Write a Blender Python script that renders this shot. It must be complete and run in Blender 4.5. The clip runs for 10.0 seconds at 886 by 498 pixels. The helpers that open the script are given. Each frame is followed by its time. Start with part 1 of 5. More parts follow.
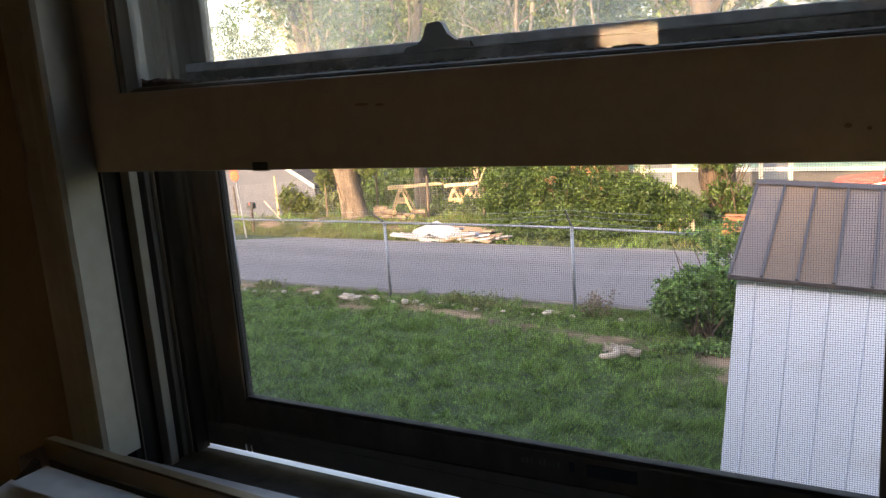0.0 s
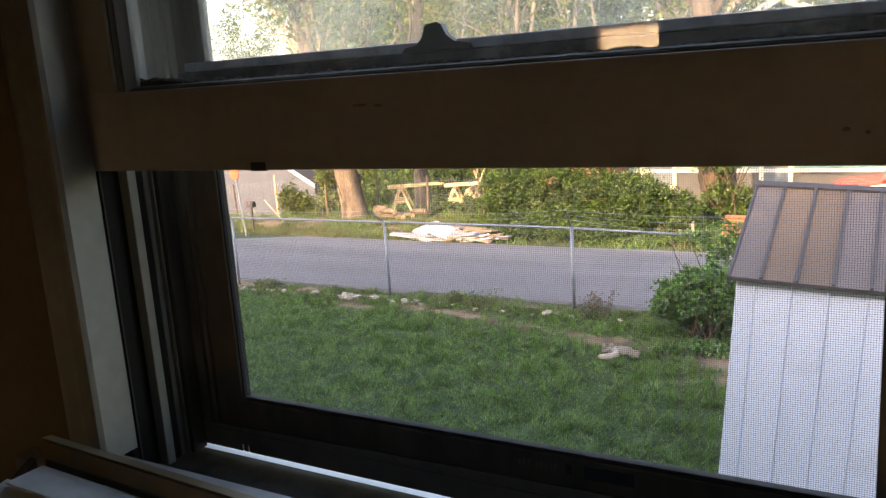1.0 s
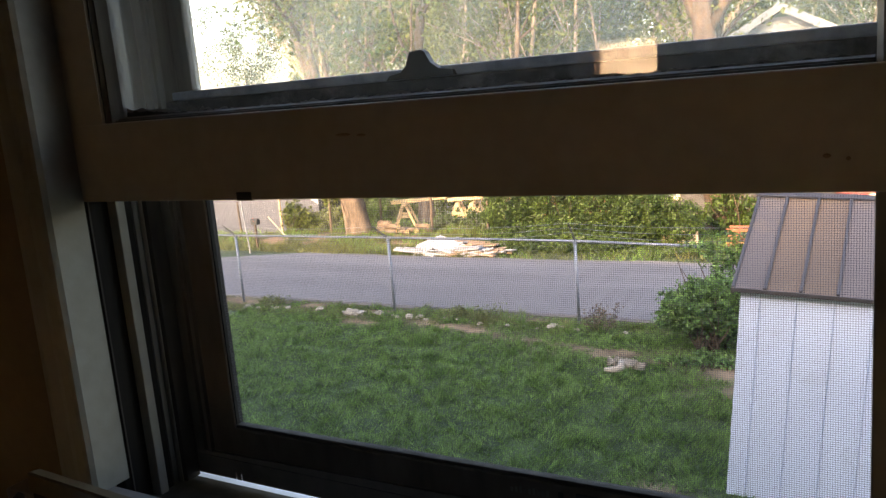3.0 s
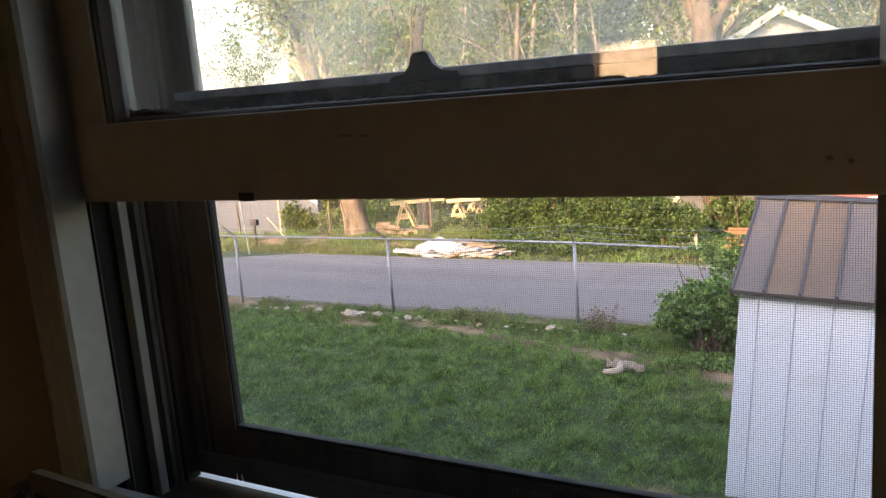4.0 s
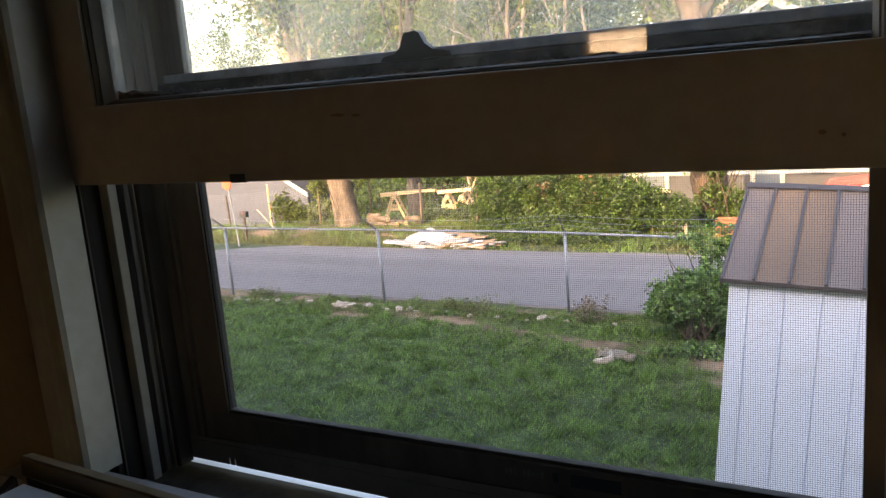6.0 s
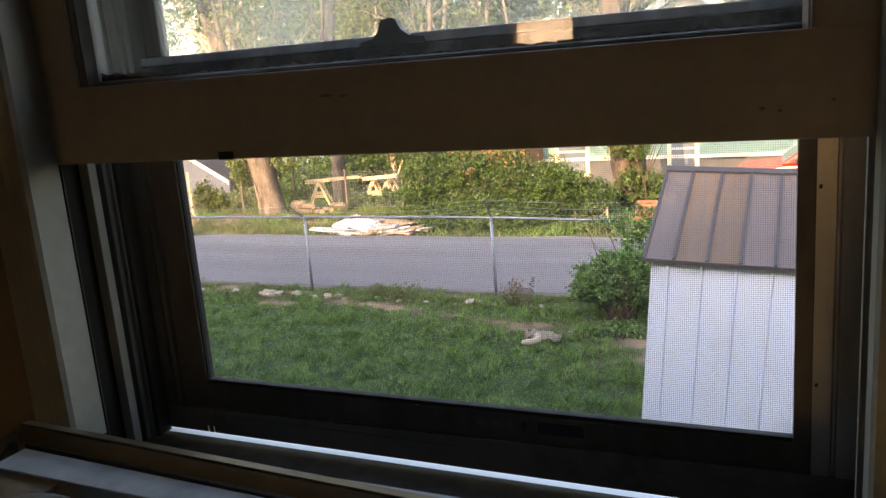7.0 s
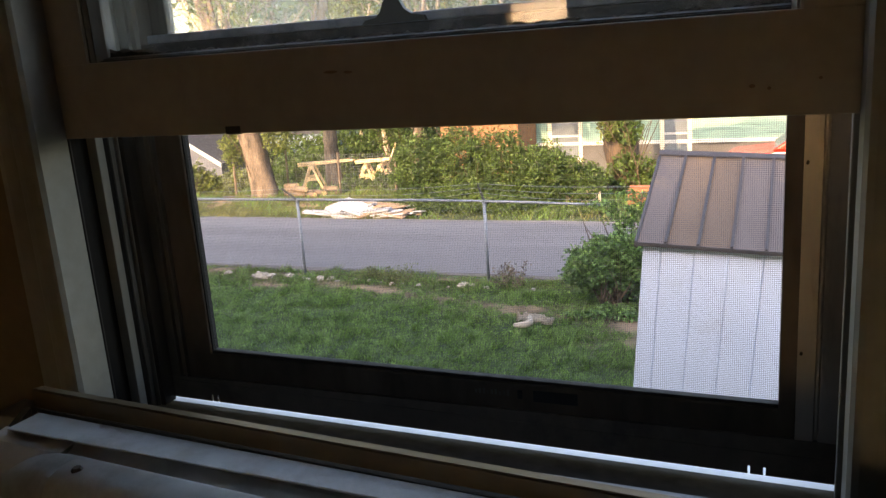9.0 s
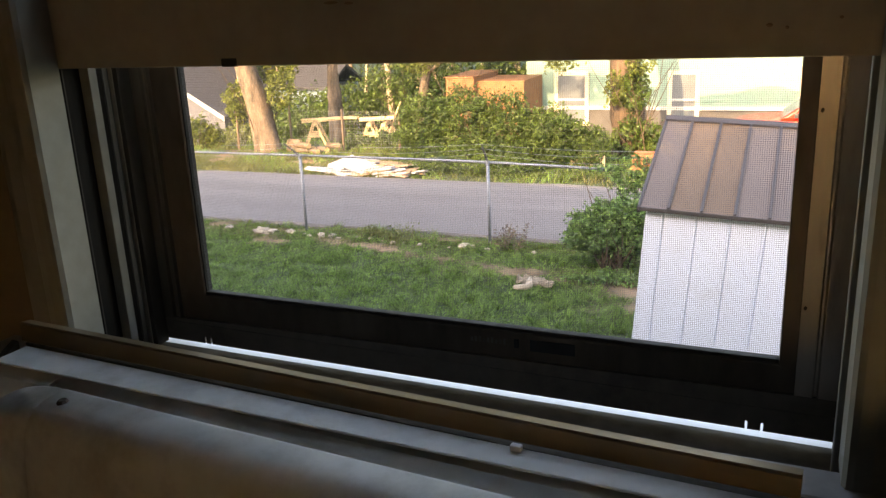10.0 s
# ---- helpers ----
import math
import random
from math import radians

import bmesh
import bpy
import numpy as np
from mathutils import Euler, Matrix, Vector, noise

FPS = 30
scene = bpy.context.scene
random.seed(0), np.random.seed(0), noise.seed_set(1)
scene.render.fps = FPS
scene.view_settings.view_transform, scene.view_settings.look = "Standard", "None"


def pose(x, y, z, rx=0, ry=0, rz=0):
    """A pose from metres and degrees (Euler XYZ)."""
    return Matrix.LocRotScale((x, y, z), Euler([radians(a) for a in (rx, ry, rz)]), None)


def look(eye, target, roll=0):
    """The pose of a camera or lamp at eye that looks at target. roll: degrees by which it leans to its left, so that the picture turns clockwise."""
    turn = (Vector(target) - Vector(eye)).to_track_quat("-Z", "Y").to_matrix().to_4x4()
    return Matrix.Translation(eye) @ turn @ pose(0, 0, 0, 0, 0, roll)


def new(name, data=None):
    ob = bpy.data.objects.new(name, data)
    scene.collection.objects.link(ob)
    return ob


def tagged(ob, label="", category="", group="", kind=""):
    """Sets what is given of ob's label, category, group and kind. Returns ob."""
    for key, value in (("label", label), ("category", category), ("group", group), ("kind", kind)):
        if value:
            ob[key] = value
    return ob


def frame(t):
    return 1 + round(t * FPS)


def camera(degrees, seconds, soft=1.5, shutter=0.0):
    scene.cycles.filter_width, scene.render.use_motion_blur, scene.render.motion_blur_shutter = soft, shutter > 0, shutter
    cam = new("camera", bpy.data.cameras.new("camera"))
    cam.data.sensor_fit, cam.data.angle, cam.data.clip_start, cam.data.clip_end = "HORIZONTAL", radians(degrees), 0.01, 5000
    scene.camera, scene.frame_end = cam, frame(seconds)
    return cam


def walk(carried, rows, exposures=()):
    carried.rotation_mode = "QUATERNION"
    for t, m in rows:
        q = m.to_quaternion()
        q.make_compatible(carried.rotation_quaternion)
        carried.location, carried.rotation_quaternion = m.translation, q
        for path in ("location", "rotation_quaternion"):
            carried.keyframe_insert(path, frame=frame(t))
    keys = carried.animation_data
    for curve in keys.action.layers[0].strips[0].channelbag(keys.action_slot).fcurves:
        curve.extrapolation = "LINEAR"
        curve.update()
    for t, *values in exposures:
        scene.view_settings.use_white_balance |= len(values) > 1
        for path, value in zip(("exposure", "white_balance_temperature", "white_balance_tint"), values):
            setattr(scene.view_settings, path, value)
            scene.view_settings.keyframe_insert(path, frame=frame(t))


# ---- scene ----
cam = camera(56.6, 10.0, soft=1.4)
PATH = [
    (0, (0.713, -0.573, 3.256), (-0.239, 1.137, 2.846), -4.2),
    (0.5, (0.711, -0.572, 3.257), (-0.24, 1.14, 2.85), -3.8),
    (1, (0.714, -0.571, 3.257), (-0.238, 1.14, 2.846), -3.9),
    (1.5, (0.717, -0.567, 3.27), (-0.238, 1.144, 2.867), -3.7),
    (2, (0.726, -0.556, 3.268), (-0.233, 1.154, 2.871), -4.3),
    (2.5, (0.731, -0.553, 3.269), (-0.228, 1.161, 2.891), -5.2),
    (2.7, (0.729, -0.555, 3.268), (-0.233, 1.157, 2.891), -5.0),
    (3.8, (0.724, -0.56, 3.266), (-0.237, 1.153, 2.891), -4.6),
    (4, (0.724, -0.56, 3.267), (-0.237, 1.154, 2.893), -4.6),
    (4.5, (0.724, -0.557, 3.266), (-0.234, 1.157, 2.886), -4.5),
    (5, (0.725, -0.558, 3.267), (-0.231, 1.158, 2.887), -4.7),
    (5.2, (0.725, -0.557, 3.268), (-0.231, 1.158, 2.889), -4.5),
    (6.3, (0.721, -0.569, 3.255), (-0.201, 1.154, 2.834), -5.5),
    (6.5, (0.721, -0.588, 3.257), (-0.172, 1.145, 2.808), -6.3),
    (7, (0.707, -0.644, 3.259), (-0.067, 1.146, 2.817), -4.6),
    (7.5, (0.688, -0.666, 3.265), (-0.048, 1.147, 2.852), -3.2),
    (8, (0.696, -0.664, 3.266), (-0.047, 1.148, 2.86), -4.0),
    (8.5, (0.708, -0.673, 3.262), (-0.049, 1.131, 2.847), -4.2),
    (9, (0.71, -0.673, 3.255), (-0.046, 1.115, 2.774), -4.2),
    (9.5, (0.705, -0.67, 3.249), (-0.04, 1.119, 2.752), -3.0),
    (10, (0.706, -0.659, 3.233), (-0.049, 1.103, 2.662), -2.6),
]
walk(cam, [(t, look(eye, target, roll)) for t, eye, target, roll in PATH],
     exposures=[(0.0, 3.17, 7700, 19), (9.3, 3.17, 7700, 19), (10.0, 3.5, 8800, 19)])

# ---- world, sun ----
SUN_ELEVATION, SUN_TRAVEL = 22.0, Vector((0.10, 1.0, 0.0))
world = bpy.data.worlds.new("evening_sky")
scene.world = world
world.use_nodes = True
sky = world.node_tree.nodes.new("ShaderNodeTexSky")
sky.sky_type, sky.sun_disc = "NISHITA", False
sky.sun_elevation = radians(SUN_ELEVATION)
sky.sun_rotation = math.atan2(-SUN_TRAVEL.x, -SUN_TRAVEL.y)
sky.air_density, sky.dust_density, sky.ozone_density = 1.0, 2.0, 1.0
back = world.node_tree.nodes["Background"]
back.inputs["Strength"].default_value = 0.15
world.node_tree.links.new(sky.outputs[0], back.inputs["Color"])
sun_data = bpy.data.lights.new("sun", "SUN")
sun_data.energy, sun_data.angle, sun_data.color = 1.6, radians(0.5), (1.0, 0.74, 0.44)
sun = new("sun", sun_data)
travel = SUN_TRAVEL.normalized() * math.cos(radians(SUN_ELEVATION)) + Vector((0, 0, -math.sin(radians(SUN_ELEVATION))))
sun.matrix_world = look((0, -40, 30), Vector((0, -40, 30)) + travel)


# ---- materials ----
def rgb(c):
    return (*c, 1.0)


def material(name, dark, light, scale=8.0, rough=0.7, metal=0.0, bump=0.2, fine=60.0, spread=0.5,
             per_piece=0.0, stretch=(1, 1, 1), stain=None, stain_amount=0.0, coat=0.0, through_light=None):
    """A surface of two colours mixed by noise at two scales, with fine relief, optional stains and a shift from piece to piece."""
    m = bpy.data.materials.new(name)
    m.use_nodes = True
    n, l = m.node_tree.nodes, m.node_tree.links
    b = n["Principled BSDF"]
    co = n.new("ShaderNodeTexCoord")
    mp = n.new("ShaderNodeMapping")
    mp.inputs["Scale"].default_value = stretch
    l.new(co.outputs["Object"], mp.inputs["Vector"])
    big, small = n.new("ShaderNodeTexNoise"), n.new("ShaderNodeTexNoise")
    for node, sc in ((big, scale), (small, fine)):
        node.inputs["Scale"].default_value = sc
        node.inputs["Detail"].default_value = 5.0
        l.new(mp.outputs[0], node.inputs["Vector"])
    add = n.new("ShaderNodeMath")
    add.operation = "MULTIPLY_ADD"
    add.inputs[1].default_value = 0.45
    l.new(small.outputs["Fac"], add.inputs[0])
    half = n.new("ShaderNodeMath")
    half.operation = "MULTIPLY"
    half.inputs[1].default_value = 0.55
    l.new(big.outputs["Fac"], half.inputs[0])
    l.new(half.outputs[0], add.inputs[2])
    ramp = n.new("ShaderNodeValToRGB")
    ramp.color_ramp.elements[0].position = 0.5 - spread * 0.4
    ramp.color_ramp.elements[1].position = 0.5 + spread * 0.4
    ramp.color_ramp.elements[0].color, ramp.color_ramp.elements[1].color = rgb(dark), rgb(light)
    l.new(add.outputs[0], ramp.inputs[0])
    colour = ramp.outputs[0]
    if stain:
        st = n.new("ShaderNodeTexNoise")
        st.inputs["Scale"].default_value = scale * 0.45
        st.inputs["Detail"].default_value = 8.0
        st.inputs["Roughness"].default_value = 0.7
        l.new(mp.outputs[0], st.inputs["Vector"])
        sr = n.new("ShaderNodeValToRGB")
        sr.color_ramp.elements[0].position, sr.color_ramp.elements[1].position = 0.52, 0.66
        sr.color_ramp.elements[1].color = (stain_amount,) * 3 + (1,)
        l.new(st.outputs["Fac"], sr.inputs[0])
        mix = n.new("ShaderNodeMixRGB")
        l.new(sr.outputs[0], mix.inputs[0])
        l.new(colour, mix.inputs[1])
        mix.inputs[2].default_value = rgb(stain)
        colour = mix.outputs[0]
    if per_piece:
        ob = n.new("ShaderNodeObjectInfo")
        isl = n.new("ShaderNodeNewGeometry")
        both = n.new("ShaderNodeMath")
        both.operation = "ADD"
        l.new(ob.outputs["Random"], both.inputs[0])
        l.new(isl.outputs["Random Per Island"], both.inputs[1])
        fr = n.new("ShaderNodeMath")
        fr.operation = "FRACT"
        l.new(both.outputs[0], fr.inputs[0])
        mr = n.new("ShaderNodeMapRange")
        mr.inputs["To Min"].default_value, mr.inputs["To Max"].default_value = 1 - per_piece, 1 + per_piece
        l.new(fr.outputs[0], mr.inputs["Value"])
        hs = n.new("ShaderNodeHueSaturation")
        l.new(mr.outputs[0], hs.inputs["Value"])
        l.new(colour, hs.inputs["Color"])
        colour = hs.outputs[0]
    l.new(colour, b.inputs["Base Color"])
    b.inputs["Roughness"].default_value = rough
    b.inputs["Metallic"].default_value = metal
    b.inputs["Coat Weight"].default_value = coat
    bp = n.new("ShaderNodeBump")
    bp.inputs["Strength"].default_value = bump
    bp.inputs["Distance"].default_value = 0.3 / fine
    l.new(add.outputs[0], bp.inputs["Height"])
    l.new(bp.outputs[0], b.inputs["Normal"])
    if through_light:
        tr = n.new("ShaderNodeBsdfTranslucent")
        l.new(colour, tr.inputs["Color"])
        ms = n.new("ShaderNodeMixShader")
        ms.inputs[0].default_value = through_light
        l.new(b.outputs[0], ms.inputs[1])
        l.new(tr.outputs[0], ms.inputs[2])
        l.new(ms.outputs[0], n["Material Output"].inputs["Surface"])
    return m


def glass_material(name, haze, sheen, tint=(1, 1, 1), edge=None):
    """A thin pane: clear, with a sheen at grazing angles and a little dust in smudges; edge: (x, amount) of a dirt film along the side below x."""
    m = bpy.data.materials.new(name)
    m.use_nodes = True
    n, l = m.node_tree.nodes, m.node_tree.links
    n.remove(n["Principled BSDF"])
    clear, gloss, dust = n.new("ShaderNodeBsdfTransparent"), n.new("ShaderNodeBsdfGlossy"), n.new("ShaderNodeBsdfTranslucent")
    clear.inputs["Color"].default_value = rgb(tint)
    gloss.inputs["Roughness"].default_value = 0.02
    dust.inputs["Color"].default_value = (0.86, 0.80, 0.66, 1)
    co, no = n.new("ShaderNodeTexCoord"), n.new("ShaderNodeTexNoise")
    no.inputs["Scale"].default_value, no.inputs["Detail"].default_value = 9.0, 8.0
    l.new(co.outputs["Object"], no.inputs["Vector"])
    mr = n.new("ShaderNodeMapRange")
    mr.inputs["From Min"].default_value, mr.inputs["From Max"].default_value = 0.35, 0.75
    mr.inputs["To Min"].default_value, mr.inputs["To Max"].default_value = haze * 0.5, haze * 1.8
    l.new(no.outputs["Fac"], mr.inputs["Value"])
    dirt = mr.outputs[0]
    if edge:
        sep, film, add = n.new("ShaderNodeSeparateXYZ"), n.new("ShaderNodeMapRange"), n.new("ShaderNodeMath")
        l.new(co.outputs["Object"], sep.inputs[0])
        film.interpolation_type = "SMOOTHSTEP"
        film.inputs["From Min"].default_value, film.inputs["From Max"].default_value = edge[0], edge[0] - 0.05
        film.inputs["To Max"].default_value = edge[1]
        l.new(sep.outputs[0], film.inputs["Value"])
        add.operation = "MULTIPLY_ADD"
        l.new(film.outputs[0], add.inputs[0])
        l.new(no.outputs["Fac"], add.inputs[1])
        l.new(mr.outputs[0], add.inputs[2])
        dirt = add.outputs[0]
    first, second, fac = n.new("ShaderNodeMixShader"), n.new("ShaderNodeMixShader"), n.new("ShaderNodeLayerWeight")
    powr, fres = n.new("ShaderNodeMath"), n.new("ShaderNodeMath")
    powr.operation, fres.operation = "POWER", "MULTIPLY_ADD"
    powr.inputs[1].default_value = 4.0
    fres.inputs[1].default_value, fres.inputs[2].default_value = 0.9, sheen
    l.new(fac.outputs["Facing"], powr.inputs[0])
    l.new(powr.outputs[0], fres.inputs[0])
    l.new(dirt, first.inputs[0])
    l.new(clear.outputs[0], first.inputs[1])
    l.new(dust.outputs[0], first.inputs[2])
    l.new(fres.outputs[0], second.inputs[0])
    l.new(first.outputs[0], second.inputs[1])
    l.new(gloss.outputs[0], second.inputs[2])
    l.new(second.outputs[0], n["Material Output"].inputs["Surface"])
    return m


M = {
    "cream": material("cream_paint", (0.30, 0.265, 0.205), (0.39, 0.345, 0.27), 5, 0.5, bump=0.15, stain=(0.26, 0.20, 0.13), stain_amount=0.4),
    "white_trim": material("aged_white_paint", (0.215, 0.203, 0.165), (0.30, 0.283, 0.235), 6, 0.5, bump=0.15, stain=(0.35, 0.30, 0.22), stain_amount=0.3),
    "plaster": material("ochre_wall_paint", (0.17, 0.115, 0.065), (0.22, 0.15, 0.085), 3, 0.8, bump=0.1),
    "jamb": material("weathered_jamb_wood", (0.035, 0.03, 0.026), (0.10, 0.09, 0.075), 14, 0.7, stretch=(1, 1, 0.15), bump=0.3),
    "channel_black": material("near_black_channel", (0.010, 0.009, 0.008), (0.032, 0.027, 0.022), 18, 0.75, stretch=(1, 1, 0.12), bump=0.3),
    "channel": material("grey_jamb_paint", (0.07, 0.063, 0.052), (0.20, 0.185, 0.155), 40, 0.55, stretch=(1, 1, 0.1), bump=0.3, stain=(0.03, 0.025, 0.02), stain_amount=0.6),
    "alu": material("dull_aluminium", (0.33, 0.29, 0.245), (0.50, 0.44, 0.375), 25, 0.32, 0.75, stretch=(1, 1, 0.2), bump=0.1, stain=(0.12, 0.10, 0.08), stain_amount=0.6),
    "dark_alu": material("dark_screen_frame", (0.065, 0.052, 0.040), (0.145, 0.115, 0.086), 25, 0.5, 0.15, bump=0.15, stretch=(1, 1, 0.4), stain=(0.16, 0.12, 0.08), stain_amount=0.35),
    "grime_black": material("black_grime", (0.012, 0.011, 0.011), (0.055, 0.052, 0.052), 45, 0.6, 0.1, bump=0.5, spread=0.3, stain=(0.20, 0.19, 0.18), stain_amount=0.55),
    "grime": material("grimy_aluminium", (0.13, 0.115, 0.10), (0.22, 0.195, 0.17), 18, 0.55, 0.1, bump=0.2, stain=(0.05, 0.045, 0.04), stain_amount=0.5),
    "chip": material("bare_wood_chip", (0.20, 0.14, 0.09), (0.28, 0.20, 0.13), 30, 0.8),
    "storm_rail": material("blue_grey_rail", (0.20, 0.22, 0.26), (0.33, 0.36, 0.41), 40, 0.5, 0.2, bump=0.3, spread=0.3, stain=(0.03, 0.03, 0.03), stain_amount=0.4),
    "black": material("black_plastic", (0.012, 0.012, 0.012), (0.03, 0.03, 0.03), 20, 0.5),
    "wire": material("screen_wire", (0.05, 0.05, 0.055), (0.09, 0.09, 0.1), 20, 0.5, 0.4),
    "sill_white": material("sill_paint", (0.72, 0.73, 0.74), (0.84, 0.85, 0.86), 8, 0.6, bump=0.2),
    "stool": material("stool_paint", (0.20, 0.19, 0.185), (0.30, 0.285, 0.275), 12, 0.45, bump=0.2, stain=(0.2, 0.17, 0.13), stain_amount=0.5),
    "shade": material("tan_shade_fabric", (0.82, 0.76, 0.68), (0.90, 0.84, 0.76), 40, 0.9, bump=0.1, through_light=0.97),
    "cover": material("cover_enamel", (0.52, 0.52, 0.49), (0.68, 0.68, 0.65), 7, 0.5, bump=0.08, stain=(0.20, 0.17, 0.12), stain_amount=0.6),
    "brass": material("bronzed_rim", (0.11, 0.08, 0.045), (0.20, 0.145, 0.08), 9, 0.38, 0.45, stretch=(0.4, 1, 1), bump=0.15),
    "steel": material("galvanised_steel", (0.17, 0.185, 0.21), (0.26, 0.28, 0.32), 20, 0.5, 0.4, bump=0.1),
    "asphalt": material("asphalt", (0.130, 0.120, 0.123), (0.182, 0.168, 0.170), 0.9, 0.85, bump=0.4, fine=90, stretch=(0.16, 1.3, 1), stain=(0.235, 0.22, 0.22), stain_amount=0.7),
    "blade": material("grass_blades", (0.05, 0.105, 0.016), (0.185, 0.305, 0.060), 13.0, 0.55, per_piece=0.75, spread=0.4, through_light=0.3),
    "dry_blade": material("dry_grass", (0.07, 0.11, 0.025), (0.21, 0.20, 0.07), 1.2, 0.7, per_piece=0.3, through_light=0.3),
    "leaf": material("hedge_leaves", (0.022, 0.052, 0.010), (0.11, 0.165, 0.034), 3, 0.5, per_piece=0.6, spread=0.4, through_light=0.4),
    "bush_leaf": material("bush_leaves", (0.05, 0.115, 0.024), (0.17, 0.275, 0.075), 5, 0.4, per_piece=0.7, spread=0.35, through_light=0.3),
    "leaf_light": material("spring_leaves", (0.06, 0.095, 0.018), (0.19, 0.21, 0.05), 2, 0.5, per_piece=0.55, through_light=0.5),
    "leaf_blue": material("conifer_needles", (0.04, 0.07, 0.035), (0.08, 0.12, 0.06), 2, 0.6, per_piece=0.3, through_light=0.2),
    "bark": material("pale_bark", (0.05, 0.037, 0.027), (0.20, 0.148, 0.105), 6, 0.9, stretch=(1, 1, 0.25), bump=0.9, fine=30, spread=0.32),
    # lighter copy of the bark with sunlight put into its colour
    "bark_sunlit": material("sunlit_pale_bark", (0.16, 0.125, 0.09), (0.42, 0.34, 0.25), 6, 0.9, stretch=(1, 1, 0.25), bump=0.6, fine=30, spread=0.4),
    "bark_dark": material("dark_bark", (0.035, 0.024, 0.016), (0.12, 0.08, 0.05), 6, 0.9, stretch=(1, 1, 0.25), bump=0.9, fine=30, spread=0.32),
    "shed_white": material("shed_enamel", (0.70, 0.75, 0.88), (0.79, 0.84, 0.95), 1.6, 0.45, bump=0.05, stain=(0.56, 0.57, 0.60), stain_amount=0.6),
    "shed_roof": material("shed_roof_brown", (0.092, 0.070, 0.060), (0.132, 0.100, 0.084), 1.2, 0.6, bump=0.1, stain=(0.24, 0.155, 0.085), stain_amount=0.6, per_piece=0.2),
    "shed_rust": material("shed_roof_tan", (0.108, 0.070, 0.044), (0.168, 0.108, 0.067), 1.2, 0.6, bump=0.1, stain=(0.24, 0.14, 0.07), stain_amount=0.6, per_piece=0.12),
    # trim brown, darkened so the roof seams carry their shadow in it
    "shed_trim": material("shed_trim_brown", (0.046, 0.038, 0.036), (0.078, 0.065, 0.062), 3, 0.5),
    "stone": material("pale_stone", (0.20, 0.17, 0.13), (0.44, 0.39, 0.32), 9, 0.9, bump=0.6, fine=40, per_piece=0.2),
    "cloth": material("pale_cloth", (0.36, 0.30, 0.23), (0.52, 0.45, 0.37), 8, 0.95, bump=0.4, stain=(0.3, 0.22, 0.14), stain_amount=0.6),
    "pine": material("fresh_pine", (0.52, 0.36, 0.18), (0.66, 0.48, 0.27), 6, 0.6, stretch=(0.2, 1, 1), per_piece=0.12),
    # white paint with open shade put into it: dimmed and turned bluish
    "white_shaded": material("shaded_white_paint", (0.24, 0.255, 0.285), (0.37, 0.385, 0.42), 5, 0.6, per_piece=0.25, stain=(0.42, 0.38, 0.33), stain_amount=0.3),
    "board_brown": material("weathered_boards", (0.22, 0.15, 0.10), (0.36, 0.26, 0.18), 5, 0.8, per_piece=0.2, stretch=(0.2, 1, 1)),
    "mint": material("mint_siding_paint", (0.125, 0.225, 0.19), (0.16, 0.265, 0.23), 2, 0.6, bump=0.05),
    "house_white": material("white_siding_paint", (0.33, 0.345, 0.34), (0.40, 0.415, 0.41), 2, 0.6, bump=0.05),
    "foundation": material("grey_block", (0.06, 0.057, 0.056), (0.105, 0.10, 0.097), 2, 0.9, bump=0.3),
    "house_cream": material("cream_trim_paint", (0.50, 0.43, 0.32), (0.57, 0.50, 0.38), 4, 0.6),
    "shingle": material("grey_shingle", (0.024, 0.026, 0.034), (0.048, 0.05, 0.06), 6, 0.9, bump=0.5, per_piece=0.15),
    # pale siding; tree shade is put into this dark bluish colour
    "siding_shaded": material("shaded_siding", (0.036, 0.041, 0.058), (0.052, 0.058, 0.080), 2, 0.6, bump=0.05),
    "pane": material("dark_pane", (0.10, 0.115, 0.13), (0.16, 0.18, 0.20), 2, 0.08),
    "red": material("red_car_paint", (0.55, 0.035, 0.02), (0.62, 0.05, 0.03), 3, 0.25, coat=0.15, bump=0.0),
    "rubber": material("tyre_rubber", (0.015, 0.015, 0.015), (0.03, 0.03, 0.03), 10, 0.8),
    "orange": material("orange_wood", (0.20, 0.066, 0.030), (0.30, 0.11, 0.052), 6, 0.7),
    "lattice": material("lattice_paint", (0.36, 0.30, 0.22), (0.46, 0.39, 0.29), 6, 0.7),
    "blue": material("blue_siding", (0.16, 0.22, 0.34), (0.22, 0.29, 0.42), 3, 0.7),
    "brick": material("tan_brick", (0.17, 0.075, 0.036), (0.27, 0.13, 0.065), 5, 0.85, bump=0.3),
    "reflector": material("red_reflector", (0.70, 0.09, 0.04), (0.78, 0.13, 0.06), 5, 0.35),
    "floor_wood": material("floor_boards", (0.16, 0.09, 0.045), (0.26, 0.155, 0.08), 4, 0.45, stretch=(0.2, 1, 1)),
    "ceiling": material("ceiling_paint", (0.42, 0.37, 0.29), (0.50, 0.44, 0.35), 4, 0.9),
    "glass": glass_material("sash_glass", 0.007, 0.070, edge=(-0.26, 0.04)),
    "storm_glass": glass_material("storm_glass", 0.15, 0.02),
}

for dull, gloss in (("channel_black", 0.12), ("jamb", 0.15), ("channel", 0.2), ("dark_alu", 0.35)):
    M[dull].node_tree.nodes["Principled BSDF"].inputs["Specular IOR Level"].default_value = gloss


